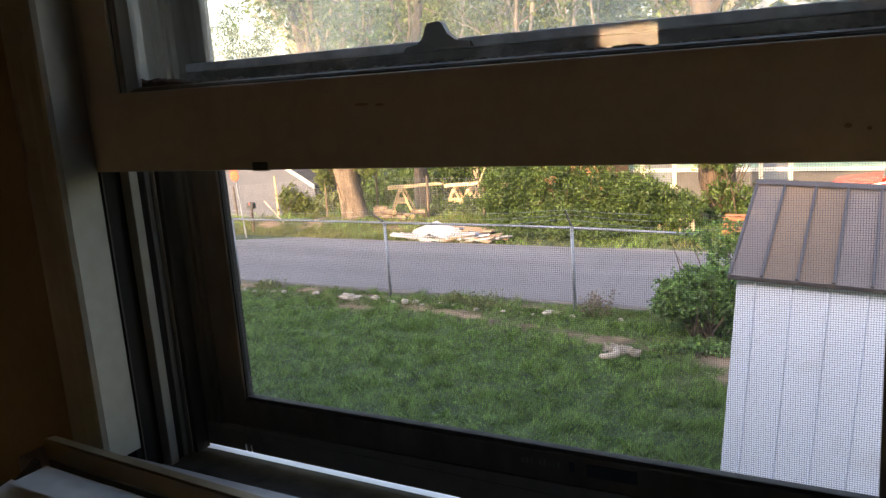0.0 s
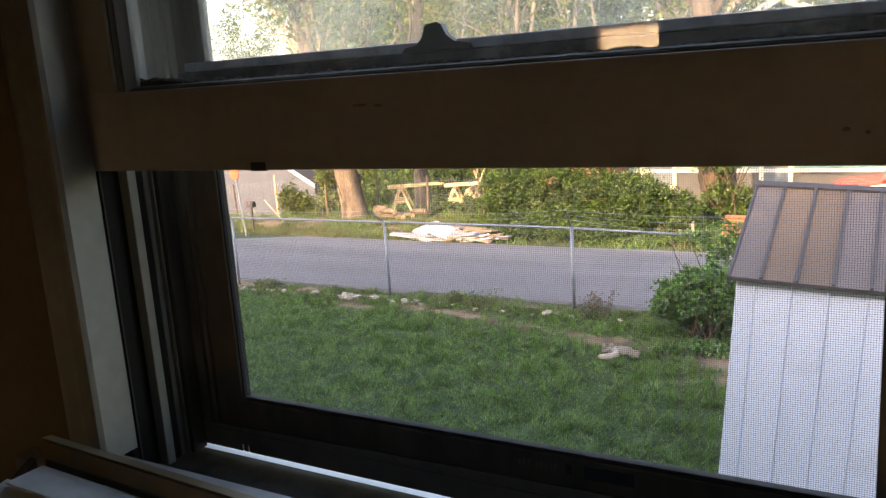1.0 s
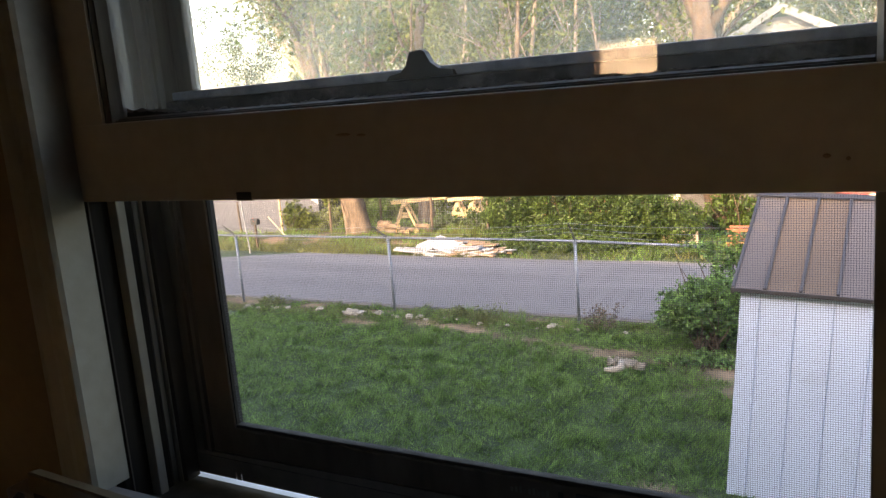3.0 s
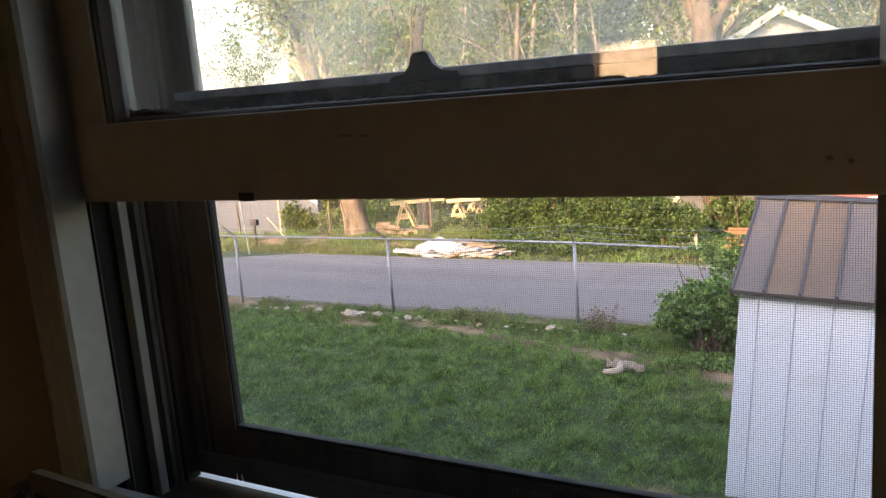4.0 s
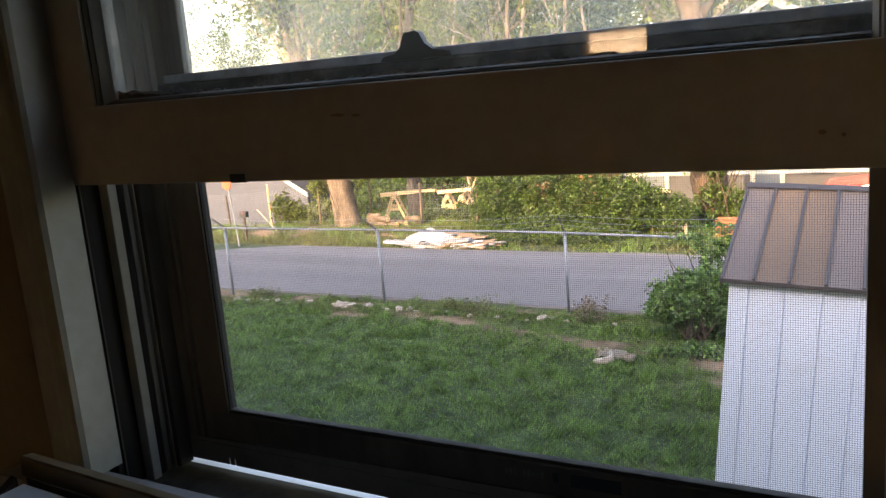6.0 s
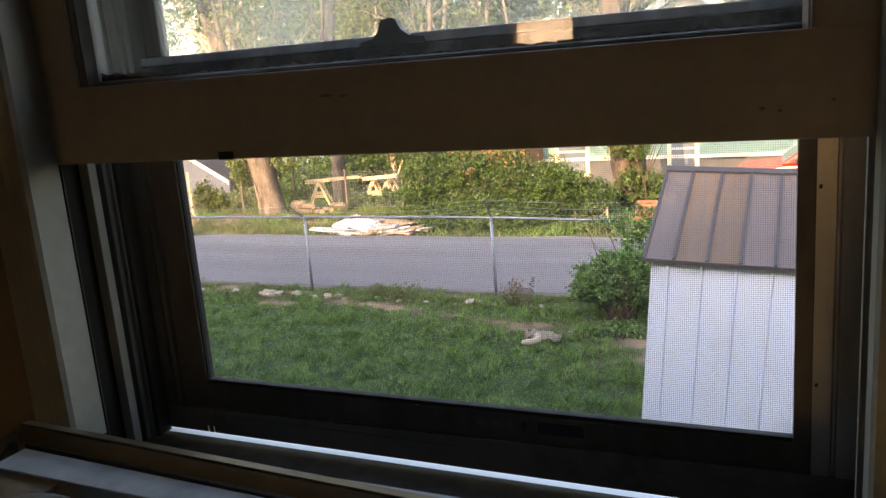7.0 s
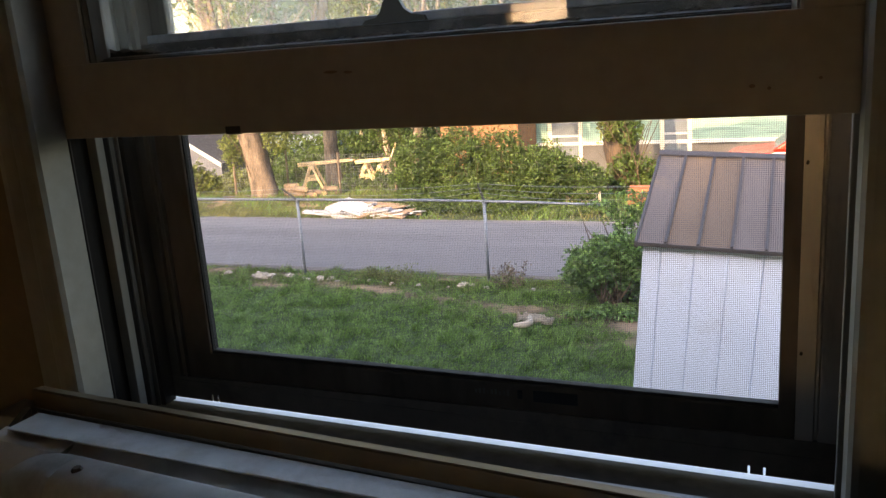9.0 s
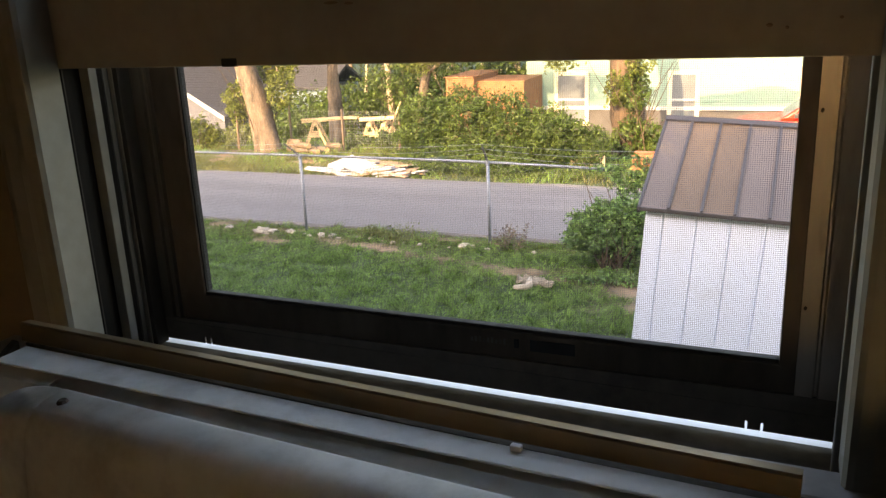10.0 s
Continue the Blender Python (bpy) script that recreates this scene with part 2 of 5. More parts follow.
# ---- mesh helpers ----
def link_mesh(name, bm, mat, parent=None, label="", smooth=False):
    me = bpy.data.meshes.new(name)
    bm.to_mesh(me)
    bm.free()
    if smooth:
        me.shade_smooth()
    if mat:
        me.materials.append(M[mat])
    ob = new(name, me)
    if parent:
        ob.parent = parent
    if label:
        ob["label"] = label
    return ob


def part(name, bm, mat, parent, label="", smooth=False):
    return link_mesh(name, bm, mat, parent, label, smooth)


def from_arrays(name, verts, faces, mat, parent=None, label="", smooth=False):
    me = bpy.data.meshes.new(name)
    me.from_pydata(verts, [], faces)
    me.update()
    if smooth:
        me.shade_smooth()
    me.materials.append(M[mat])
    ob = new(name, me)
    if parent:
        ob.parent = parent
    if label:
        ob["label"] = label
    return ob


def thing(name, label, category, at=(0, 0, 0), group="", kind=""):
    ob = new(name)
    ob.empty_display_size = 0.05
    ob.matrix_world = pose(*at) if not isinstance(at, Matrix) else at
    return tagged(ob, label, category, group, kind)


def box(lo, hi, bevel=0.0, bm=None, m=None):
    """A box from corner lo to corner hi, its edges rounded by bevel."""
    own = bmesh.new()
    c = [(a + b) / 2 for a, b in zip(lo, hi)]
    d = [abs(b - a) for a, b in zip(lo, hi)]
    bmesh.ops.create_cube(own, size=1.0, matrix=Matrix.Translation(c) @ Matrix.Diagonal((*d, 1)))
    if bevel:
        bmesh.ops.bevel(own, geom=own.edges[:], offset=min(bevel, min(d) * 0.45), segments=2, affect="EDGES", profile=0.6)
    if m:
        own.transform(m)
    if bm is None:
        return own
    me = bpy.data.meshes.new("tmp")
    own.to_mesh(me)
    own.free()
    bm.from_mesh(me)
    bpy.data.meshes.remove(me)
    return bm


def profile(points, a, b, axis="x"):
    """A closed profile of (u, v) points drawn out from a to b. axis x: u, v are y, z; axis z: they are x, y."""
    bm = bmesh.new()
    rows = []
    for e in (a, b):
        rows.append([bm.verts.new((e, u, v) if axis == "x" else (u, v, e) if axis == "z" else (u, e, v)) for u, v in points])
    n = len(points)
    for i in range(n):
        bm.faces.new((rows[0][i], rows[0][(i + 1) % n], rows[1][(i + 1) % n], rows[1][i]))
    bm.faces.new(rows[0][::-1])
    bm.faces.new(rows[1])
    bmesh.ops.recalc_face_normals(bm, faces=bm.faces[:])
    return bm


def tubes(lines, sides=6):
    """Tapered tubes. lines: lists of (point, radius). Returns verts and faces."""
    V, F = [], []
    for line in lines:
        base = len(V)
        for i, (p, r) in enumerate(line):
            p = Vector(p)
            q = Vector(line[min(i + 1, len(line) - 1)][0]) - Vector(line[max(i - 1, 0)][0])
            rot = q.to_track_quat("Z", "Y").to_matrix()
            for k in range(sides):
                a = 2 * math.pi * k / sides
                V.append(p + rot @ Vector((r * math.cos(a), r * math.sin(a), 0)))
        for i in range(len(line) - 1):
            for k in range(sides):
                k2 = (k + 1) % sides
                F.append((base + i * sides + k, base + i * sides + k2, base + (i + 1) * sides + k2, base + (i + 1) * sides + k))
        F.append(tuple(range(base, base + sides))[::-1])
        F.append(tuple(base + (len(line) - 1) * sides + k for k in range(sides)))
    return V, F


def leaves(centres, size, rng, droop=0.3, long=1.5):
    """One bent leaf (two triangles) at each centre, turned at random."""
    n = len(centres)
    c = np.asarray(centres)
    d = rng.normal(size=(n, 3))
    d[:, 2] -= droop
    d /= np.linalg.norm(d, axis=1)[:, None]
    s = rng.normal(size=(n, 3))
    s -= (s * d).sum(1)[:, None] * d
    s /= np.linalg.norm(s, axis=1)[:, None]
    ln = (size * rng.uniform(0.6, 1.4, n))[:, None]
    up = np.cross(d, s) * ln * 0.15
    v = np.stack([c - d * ln * long / 2, c + s * ln * 0.4 + up, c + d * ln * long / 2, c - s * ln * 0.4 + up], 1).reshape(-1, 3)
    i = np.arange(n)[:, None] * 4
    f = np.concatenate([np.hstack([i, i + 1, i + 2]), np.hstack([i, i + 2, i + 3])])
    return v, f


def merge(meshes):
    V, F, o = [], [], 0
    for v, f in meshes:
        V += [tuple(p) for p in v]
        F += [tuple(int(k) + o for k in q) for q in f]
        o += len(v)
    return V, F


# ---- ground ----
def ground_height(x, y):
    """Level lawn and road; behind the verge the land falls away, more so towards the grey-roofed house."""
    drop = max(0.0, y - 15.5) * 0.10
    if x < -12:
        drop += min(max(0.0, y - 15.0), 9.0) * min((-12 - x) / 4, 1.0) * 0.13
    drop = min(drop, 2.6)
    rise = max(0.0, y - 40) * 0.05
    return -drop + min(rise, 3.0) + 0.02 * noise.noise(Vector((x * 0.7, y * 0.7, 0)))


def bare_earth(x, y):
    """How bare the lawn is, 0 to 1: a trodden strip along the fence and a few worn patches."""
    strip = math.exp(-((y - 8.78 + 0.16 * (x + 3.0) + 0.12 * math.sin(x * 1.7)) / 0.24) ** 2) * (1.0 if x > -6.5 else 0.6)
    n = noise.noise(Vector((x * 1.3, y * 2.6, 3.1))) + 0.5 * noise.noise(Vector((x * 4.1, y * 6.0, 7.7)))
    worn = math.exp(-((x + 0.95) ** 2 + (y - 5.3) ** 2) / 0.10) + math.exp(-((x + 2.0) ** 2 + (y - 4.6) ** 2) / 0.08)
    worn += math.exp(-((x + 0.6) ** 2 + (y - 7.9) ** 2) / 0.3)
    if y > 14.0:
        litter = min(max((y - 14.1) / 0.5, 0.0), 1.0) * min(max((-7.6 - x) / 1.2, 0.0), 1.0) * min(max((19.5 - y) / 1.5, 0.0), 1.0)
        return min(max(litter * (0.75 + 1.2 * n), 0.0), 1.0)
    edge = 0.55 * math.exp(-((y - 9.75) / 0.25) ** 2)
    return min(max((strip * 0.98 + worn + edge) * (0.72 + 1.0 * n), 0.0), 1.0)


def build_ground():
    far = [60, 110, 200, 400, 900]
    xs = [-f for f in far[::-1]] + [-40, -30] + list(np.arange(-24, 8.01, 0.16)) + [12, 20, 35] + far
    ys = [-f for f in far[::-1]] + [-30, -12, -4, 0, 2] + list(np.arange(3, 16, 0.14)) + list(np.arange(16, 34, 0.8)) + [40, 50] + far[0:]
    V = [(x, y, ground_height(x, y) if -45 < x < 40 and -45 < y < 120 else (1.0 if y > 60 else 0.0)) for y in ys for x in xs]
    w = len(xs)
    F = [(j * w + i, j * w + i + 1, (j + 1) * w + i + 1, (j + 1) * w + i) for j in range(len(ys) - 1) for i in range(w - 1)]
    m = bpy.data.materials.new("lawn_soil")
    m.use_nodes = True
    n, l = m.node_tree.nodes, m.node_tree.links
    at = n.new("ShaderNodeAttribute")
    at.attribute_name = "bare"
    co, no = n.new("ShaderNodeTexCoord"), n.new("ShaderNodeTexNoise")
    no.inputs["Scale"].default_value, no.inputs["Detail"].default_value = 3.0, 8.0
    l.new(co.outputs["Object"], no.inputs["Vector"])
    green, soil, mix = n.new("ShaderNodeValToRGB"), n.new("ShaderNodeValToRGB"), n.new("ShaderNodeMixRGB")
    green.color_ramp.elements[0].color, green.color_ramp.elements[1].color = (0.014, 0.028, 0.007, 1), (0.05, 0.085, 0.02, 1)
    soil.color_ramp.elements[0].color, soil.color_ramp.elements[1].color = (0.15, 0.088, 0.052, 1), (0.30, 0.195, 0.122, 1)
    for r in (green, soil):
        r.color_ramp.elements[0].position, r.color_ramp.elements[1].position = 0.35, 0.65
        l.new(no.outputs["Fac"], r.inputs[0])
    l.new(at.outputs["Fac"], mix.inputs[0])
    l.new(green.outputs[0], mix.inputs[1])
    l.new(soil.outputs[0], mix.inputs[2])
    l.new(mix.outputs[0], n["Principled BSDF"].inputs["Base Color"])
    n["Principled BSDF"].inputs["Roughness"].default_value = 0.95
    bp, fine = n.new("ShaderNodeBump"), n.new("ShaderNodeTexNoise")
    fine.inputs["Scale"].default_value = 45.0
    l.new(co.outputs["Object"], fine.inputs["Vector"])
    l.new(fine.outputs["Fac"], bp.inputs["Height"])
    bp.inputs["Distance"].default_value = 0.02
    l.new(bp.outputs[0], n["Principled BSDF"].inputs["Normal"])
    M["lawn_soil"] = m
    ob = from_arrays("ground", V, F, "lawn_soil", smooth=True)
    attr = ob.data.attributes.new("bare", "FLOAT", "POINT")
    attr.data.foreach_set("value", [bare_earth(x, y) if 3 < y < 20 and -20 < x < 3 else 0.0 for y in ys for x in xs])
    tagged(ob, "green lawn with worn earth patches falling away behind the road", "ground", kind="structure")


build_ground()

ROAD_NEAR, ROAD_FAR = 9.95, 13.45


def build_road():
    xs = np.arange(-60, 60.1, 0.5)
    rows = [[], [], [], []]
    for x in xs:
        wob = 0.07 * noise.noise(Vector((x * 0.8, 1.0, 0))) + 0.04 * noise.noise(Vector((x * 3, 2.0, 0)))
        wob2 = 0.12 * noise.noise(Vector((x * 0.5, 5.0, 0))) + 0.05 * noise.noise(Vector((x * 2.5, 6.0, 0)))
        near, away = ROAD_NEAR + wob, ROAD_FAR + wob2
        if x < -10.5:
            away -= min(-10.5 - x, 3.5) * 0.35
        for r, (y, z) in zip(rows, ((near, -0.05), (near + 0.05, 0.035), (away - 0.05, 0.045), (away, -0.05))):
            r.append((x, y, z))
    V = [p for r in rows for p in r]
    w = len(xs)
    F = [(j * w + i, j * w + i + 1, (j + 1) * w + i + 1, (j + 1) * w + i) for j in range(3) for i in range(w - 1)]
    tagged(from_arrays("road", V, F, "asphalt"), "narrow worn grey asphalt road with ragged edges", "road", kind="structure")


build_road()


# ---- the house that the window belongs to ----
OPEN_L, OPEN_R, OPEN_B, OPEN_T = -0.03, 0.79, 2.80, 4.25     # rough opening
IN_Y, OUT_Y = -0.024, 0.17                                   # plaster face, outer face
FLOOR_Z, CEIL_Z = 2.05, 4.50
BACK_WINDOW = (-0.705, -0.367, 3.02, 3.46)                    # left, right, bottom, top
# unseen opening added to let in sun that brightens the sash from the right
SUN_OPENING = (1.12, 1.34, 3.00, 3.35)


def setting(name, bm, mat, label, category):
    return tagged(link_mesh(name, bm, mat), label, category, kind="structure")


def build_house_shell():
    x0, x1, top, ridge, back_y = -14.0, 8.0, 4.85, 6.2, -3.9
    bm = bmesh.new()
    box((x0, IN_Y, -0.1), (OPEN_L, OUT_Y, top), bm=bm)
    box((OPEN_R, IN_Y, -0.1), (x1, OUT_Y, top), bm=bm)
    box((OPEN_L, IN_Y, -0.1), (OPEN_R, OUT_Y, OPEN_B), bm=bm)
    box((OPEN_L, IN_Y, OPEN_T), (OPEN_R, OUT_Y, top), bm=bm)
    setting("wall_north", bm, "plaster", "ochre-painted plaster wall with the window opening", "wall")
    bm = bmesh.new()
    a, b, c, d = BACK_WINDOW
    a2, b2, c2, d2 = SUN_OPENING
    box((x0, back_y, -0.1), (a, back_y + 0.15, top), bm=bm)
    box((b, back_y, -0.1), (a2, back_y + 0.15, top), bm=bm)
    box((b2, back_y, -0.1), (x1, back_y + 0.15, top), bm=bm)
    box((a2, back_y, -0.1), (b2, back_y + 0.15, c2), bm=bm)
    box((a2, back_y, d2), (b2, back_y + 0.15, top), bm=bm)
    box((a, back_y, -0.1), (b, back_y + 0.15, c), bm=bm)
    box((a, back_y, d), (b, back_y + 0.15, top), bm=bm)
    setting("wall_south", bm, "plaster", "ochre-painted plaster wall with a small window and an added sun opening", "wall")
    setting("wall_outer_west", box((x0, back_y + 0.15, -0.1), (x0 + 0.2, IN_Y, top)), "house_white", "white outer side wall of the house", "wall")
    setting("wall_outer_east", box((x1 - 0.2, back_y + 0.15, -0.1), (x1, IN_Y, top)), "house_white", "white outer side wall of the house", "wall")
    mid = (back_y + OUT_Y) / 2
    setting("roof", profile([(back_y - 0.4, top), (mid, ridge - 0.12), (0.45, top), (0.45, top + 0.1), (mid, ridge), (back_y - 0.4, top + 0.1)], x0 - 0.3, x1 + 0.3),
            "shingle", "grey shingled gable roof", "roof")
    for name, x in (("gable_west", x0), ("gable_east", x1 - 0.2)):
        setting(name, profile([(back_y, top), (mid, ridge - 0.2), (OUT_Y, top)], x, x + 0.2), "house_white", "white gable wall under the roof", "wall")
    # the room round the camera
    setting("wall_west", box((-2.6, back_y + 0.15, FLOOR_Z), (-2.45, IN_Y, CEIL_Z)), "plaster", "ochre-painted plaster wall", "wall")
    setting("wall_east", box((2.75, back_y + 0.15, FLOOR_Z), (2.9, IN_Y, CEIL_Z)), "plaster", "ochre-painted plaster wall", "wall")
    setting("floor", box((-2.45, back_y + 0.15, FLOOR_Z - 0.12), (2.75, IN_Y, FLOOR_Z)), "floor_wood", "dark wooden floor boards", "floor")
    setting("ceiling", box((-2.45, back_y + 0.15, CEIL_Z), (2.75, IN_Y, CEIL_Z + 0.12)), "ceiling", "off-white ceiling", "ceiling")
    # the sunlit tan shade that the sash glass mirrors
    w = thing("window_2", "small back window with a drawn tan shade in the sun", "window", (0, back_y + 0.05, 0), kind="structure")
    part("shade", box((a, -0.002, c), (b, 0.0, d)), "shade", w, "tan fabric shade glowing in sunlight")


build_house_shell()


# ---- the window ----
STOOL_Z = 2.88
SASH_B, SASH_T = 3.185, 3.92


def build_casing():
    cas = thing("window_casing", "aged cream-white wooden window casing with a rounded edge", "window trim", kind="structure")

    def side(edge, s, foot):
        pts = [(edge, -0.001), (edge, -0.040), (edge - s * 0.003, -0.045), (edge - s * 0.008, -0.046), (edge - s * 0.020, -0.0455),
               (edge - s * 0.030, -0.043), (edge - s * 0.037, -0.037), (edge - s * 0.041, -0.035), (edge - s * 0.060, -0.0345),
               (edge - s * 0.070, -0.032), (edge - s * 0.076, -0.027), (edge - s * 0.077, IN_Y + 0.001), (edge - s * 0.03, IN_Y + 0.001), (edge - s * 0.03, -0.001)]
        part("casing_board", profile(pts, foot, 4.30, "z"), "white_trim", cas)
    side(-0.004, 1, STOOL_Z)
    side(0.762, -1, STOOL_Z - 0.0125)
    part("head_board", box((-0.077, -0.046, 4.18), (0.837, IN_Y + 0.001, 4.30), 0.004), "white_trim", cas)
    # jambs with their channels and parting strips
    for s, e in ((1, 0.0), (-1, 0.76)):
        def j(a, b, y0, y1, mat, name, label=""):
            if s < 0 and b > -0.004 and y0 > 0.06:
                b = -0.004
            lo, hi = sorted((e + s * a, e + s * b))
            part(name, box((lo, y0, 2.826 if s < 0 else 2.842), (hi, y1, 4.25), 0.0015), mat, cas, label)
        j(-0.03, -0.014, 0.0, 0.058, "channel_black", "sash_channel", "near-black sash channel")
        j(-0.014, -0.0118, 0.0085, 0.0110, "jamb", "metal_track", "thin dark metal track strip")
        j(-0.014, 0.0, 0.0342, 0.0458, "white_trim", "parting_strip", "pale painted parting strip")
        j(-0.03, -0.004, 0.0580, 0.0650, "channel", "blind_stop", "grey painted blind stop")
        j(-0.014, -0.005, 0.0460, 0.0578, "channel_black", "sash_channel", "near-black channel strip")
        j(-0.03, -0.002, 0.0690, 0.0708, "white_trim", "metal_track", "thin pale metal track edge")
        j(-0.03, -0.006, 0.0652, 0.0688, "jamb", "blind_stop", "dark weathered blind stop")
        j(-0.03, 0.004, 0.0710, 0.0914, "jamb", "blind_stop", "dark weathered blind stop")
    return cas


build_casing()


SILL_FALL = 0.0165        # the old sill drops this much per metre to the right


def falling(bm):
    for v in bm.verts:
        v.co.z -= SILL_FALL * (v.co.x - 0.01)
    return bm


def build_sill():
    s = thing("window_sill", "weathered window sill, dark inside and white outside", "window sill", kind="structure")
    part("inner_sill", falling(profile([(-0.0175, 2.76), (-0.0175, 2.846), (0.03, 2.8430), (0.091, 2.8390), (0.091, 2.76)], -0.028, 0.788)), "jamb", s, "dark dirty inner sill")
    part("outer_sill", falling(profile([(0.0912, 2.76), (0.0912, 2.8380), (0.20, 2.826), (0.26, 2.815), (0.262, 2.79), (0.20, 2.76)], -0.0285, 0.7885)), "sill_white", s, "white painted outer sill")
    stool = thing("window_stool", "worn grey-white painted interior window stool", "window sill", kind="structure")
    pts = [(-0.018, 2.80), (-0.018, STOOL_Z - 0.004), (-0.021, STOOL_Z - 0.0005), (-0.062, STOOL_Z), (-0.070, STOOL_Z - 0.004),
           (-0.072, STOOL_Z - 0.012), (-0.068, STOOL_Z - 0.022), (-0.024, STOOL_Z - 0.024), (-0.024, 2.80)]
    part("board", falling(profile(pts, -0.028, 0.788)), "stool", stool)
    for a, b in ((-0.12, -0.0285), (0.7885, 0.88)):
        part("horn", falling(box((a, -0.070, STOOL_Z - 0.022), (b, -0.0245, STOOL_Z - 0.0005), 0.003)), "stool", stool)


build_sill()


def build_sash():
    s = thing("lower_sash", "raised cream-painted wooden lower window sash, chipped edges", "window sash", (0.38, 0.0, SASH_B))
    o = Matrix.Translation((-0.38, 0.0, -SASH_B))

    def p(name, bm, mat, label=""):
        bm.transform(o)
        return part(name, bm, mat, s, label)
    p("bottom_rail", box((-0.011, 0.0, SASH_B), (0.771, 0.033, 3.262), 0.0012), "cream")
    p("top_rail", box((-0.011, 0.0, SASH_T - 0.04), (0.771, 0.033, SASH_T), 0.0025), "cream")
    p("stile", box((-0.011, 0.0004, 3.2616), (0.041, 0.0325, SASH_T - 0.0402)), "cream")
    p("stile", box((0.722, 0.0004, 3.2616), (0.771, 0.0325, SASH_T - 0.0402)), "cream")
    # moulded inner edge, stepping back to the pane
    # left moulding is cream too; darker paint stands in for its dimmer light
    for e, sg, mat in ((0.041, 1, "channel"), (0.722, -1, "cream")):
        w = 0.014 if sg > 0 else 0.008
        pts = [(e, 0.004), (e + sg * w * 0.25, 0.003), (e + sg * w * 0.42, 0.0065), (e + sg * w * 0.55, 0.006), (e + sg * w * 0.85, 0.013),
               (e + sg * w, 0.016), (e + sg * w, 0.030), (e, 0.030)]
        p("moulding", profile(pts, 3.2622, SASH_T - 0.0402, "z"), mat)
    pts = [(0.004, 3.2622), (0.005, 3.2638), (0.008, 3.2640), (0.009, 3.2652), (0.016, 3.2668), (0.030, 3.2668), (0.030, 3.2622)]
    p("moulding", profile(pts, 0.0553, 0.7138), "jamb", "dark weathered lower bead")
    g = p("pane", box((0.053, 0.0205, 3.2635), (0.722, 0.0225, SASH_T - 0.038)), "glass", "slightly hazy window glass")
    g.visible_shadow = False
    # crumbling putty and grime along the foot of the pane
    for name, y, base, amp, mat, sc in (("putty", 0.0192, 3.2668, 0.0035, "grime", 60.0), ("grime_line", 0.0188, 3.2664, 0.0022, "jamb", 140.0)):
        bm = bmesh.new()
        low, high = [], []
        for i in range(241):
            x = 0.0556 + (0.7135 - 0.0556) * i / 240
            near = math.exp(-((x - 0.06) / 0.05) ** 2)
            h = max(0.0002, amp * (0.25 + 1.1 * noise.noise(Vector((x * sc, y * 900, 0))) + 0.6 * noise.noise(Vector((x * sc * 4, 3, 0))) + 2.0 * near))
            low.append(bm.verts.new((x, y, base - 0.0012)))
            high.append(bm.verts.new((x, y + 0.0008, base + h)))
        for i in range(240):
            bm.faces.new((low[i], low[i + 1], high[i + 1], high[i]))
        bmesh.ops.solidify(bm, geom=bm.faces[:], thickness=0.0006)
        p(name, bm, mat, "crumbling grimy putty")
    # chips, a notch and knots on the rail
    p("notch", box((0.203, -0.0008, SASH_B - 0.0008), (0.221, 0.004, SASH_B + 0.0075), 0.0015), "black", "dark chipped notch")
    rng = random.Random(4)
    for k in range(5):
        x = (0.327, 0.345, 0.688, 0.70, 0.735, 0.60, 0.10)[k]
        z = (3.238, 3.237, 3.208, 3.206, 3.212, 3.192, 3.192)[k]
        w = (0.016, 0.010, 0.005, 0.003, 0.003, 0.06, 0.05)[k]
        bm = bmesh.new()
        bmesh.ops.create_icosphere(bm, subdivisions=2, radius=1.0, matrix=Matrix.Translation((x, 0.0002, z)) @ Matrix.Diagonal((w / 2, 0.0007, 0.0012 + 0.001 * rng.random(), 1)))
        p("paint_chip", bm, "chip", "brown chip in the paint")


build_sash()


def build_upper_sash():
    s = thing("upper_sash", "pale painted wooden upper window sash frame", "window sash", (0.38, 0.037, 3.88))
    o = Matrix.Translation((-0.38, -0.037, -3.88))
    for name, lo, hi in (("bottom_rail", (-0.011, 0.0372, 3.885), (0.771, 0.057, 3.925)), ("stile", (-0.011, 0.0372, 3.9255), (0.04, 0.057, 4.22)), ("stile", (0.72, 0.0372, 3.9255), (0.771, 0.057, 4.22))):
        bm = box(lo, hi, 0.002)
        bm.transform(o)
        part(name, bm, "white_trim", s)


build_upper_sash()


def prisms(segs, r):
    """Thin square wires from a to b. Returns verts and faces."""
    V, F = [], []
    for a, b in segs:
        a, b = Vector(a), Vector(b)
        d = (b - a).normalized()
        u = d.orthogonal().normalized() * r
        w = d.cross(u)
        o = len(V)
        for p in (a, b):
            V += [p + u, p + w, p - u, p - w]
        F += [(o + k, o + (k + 1) % 4, o + 4 + (k + 1) % 4, o + 4 + k) for k in range(4)]
    return V, F


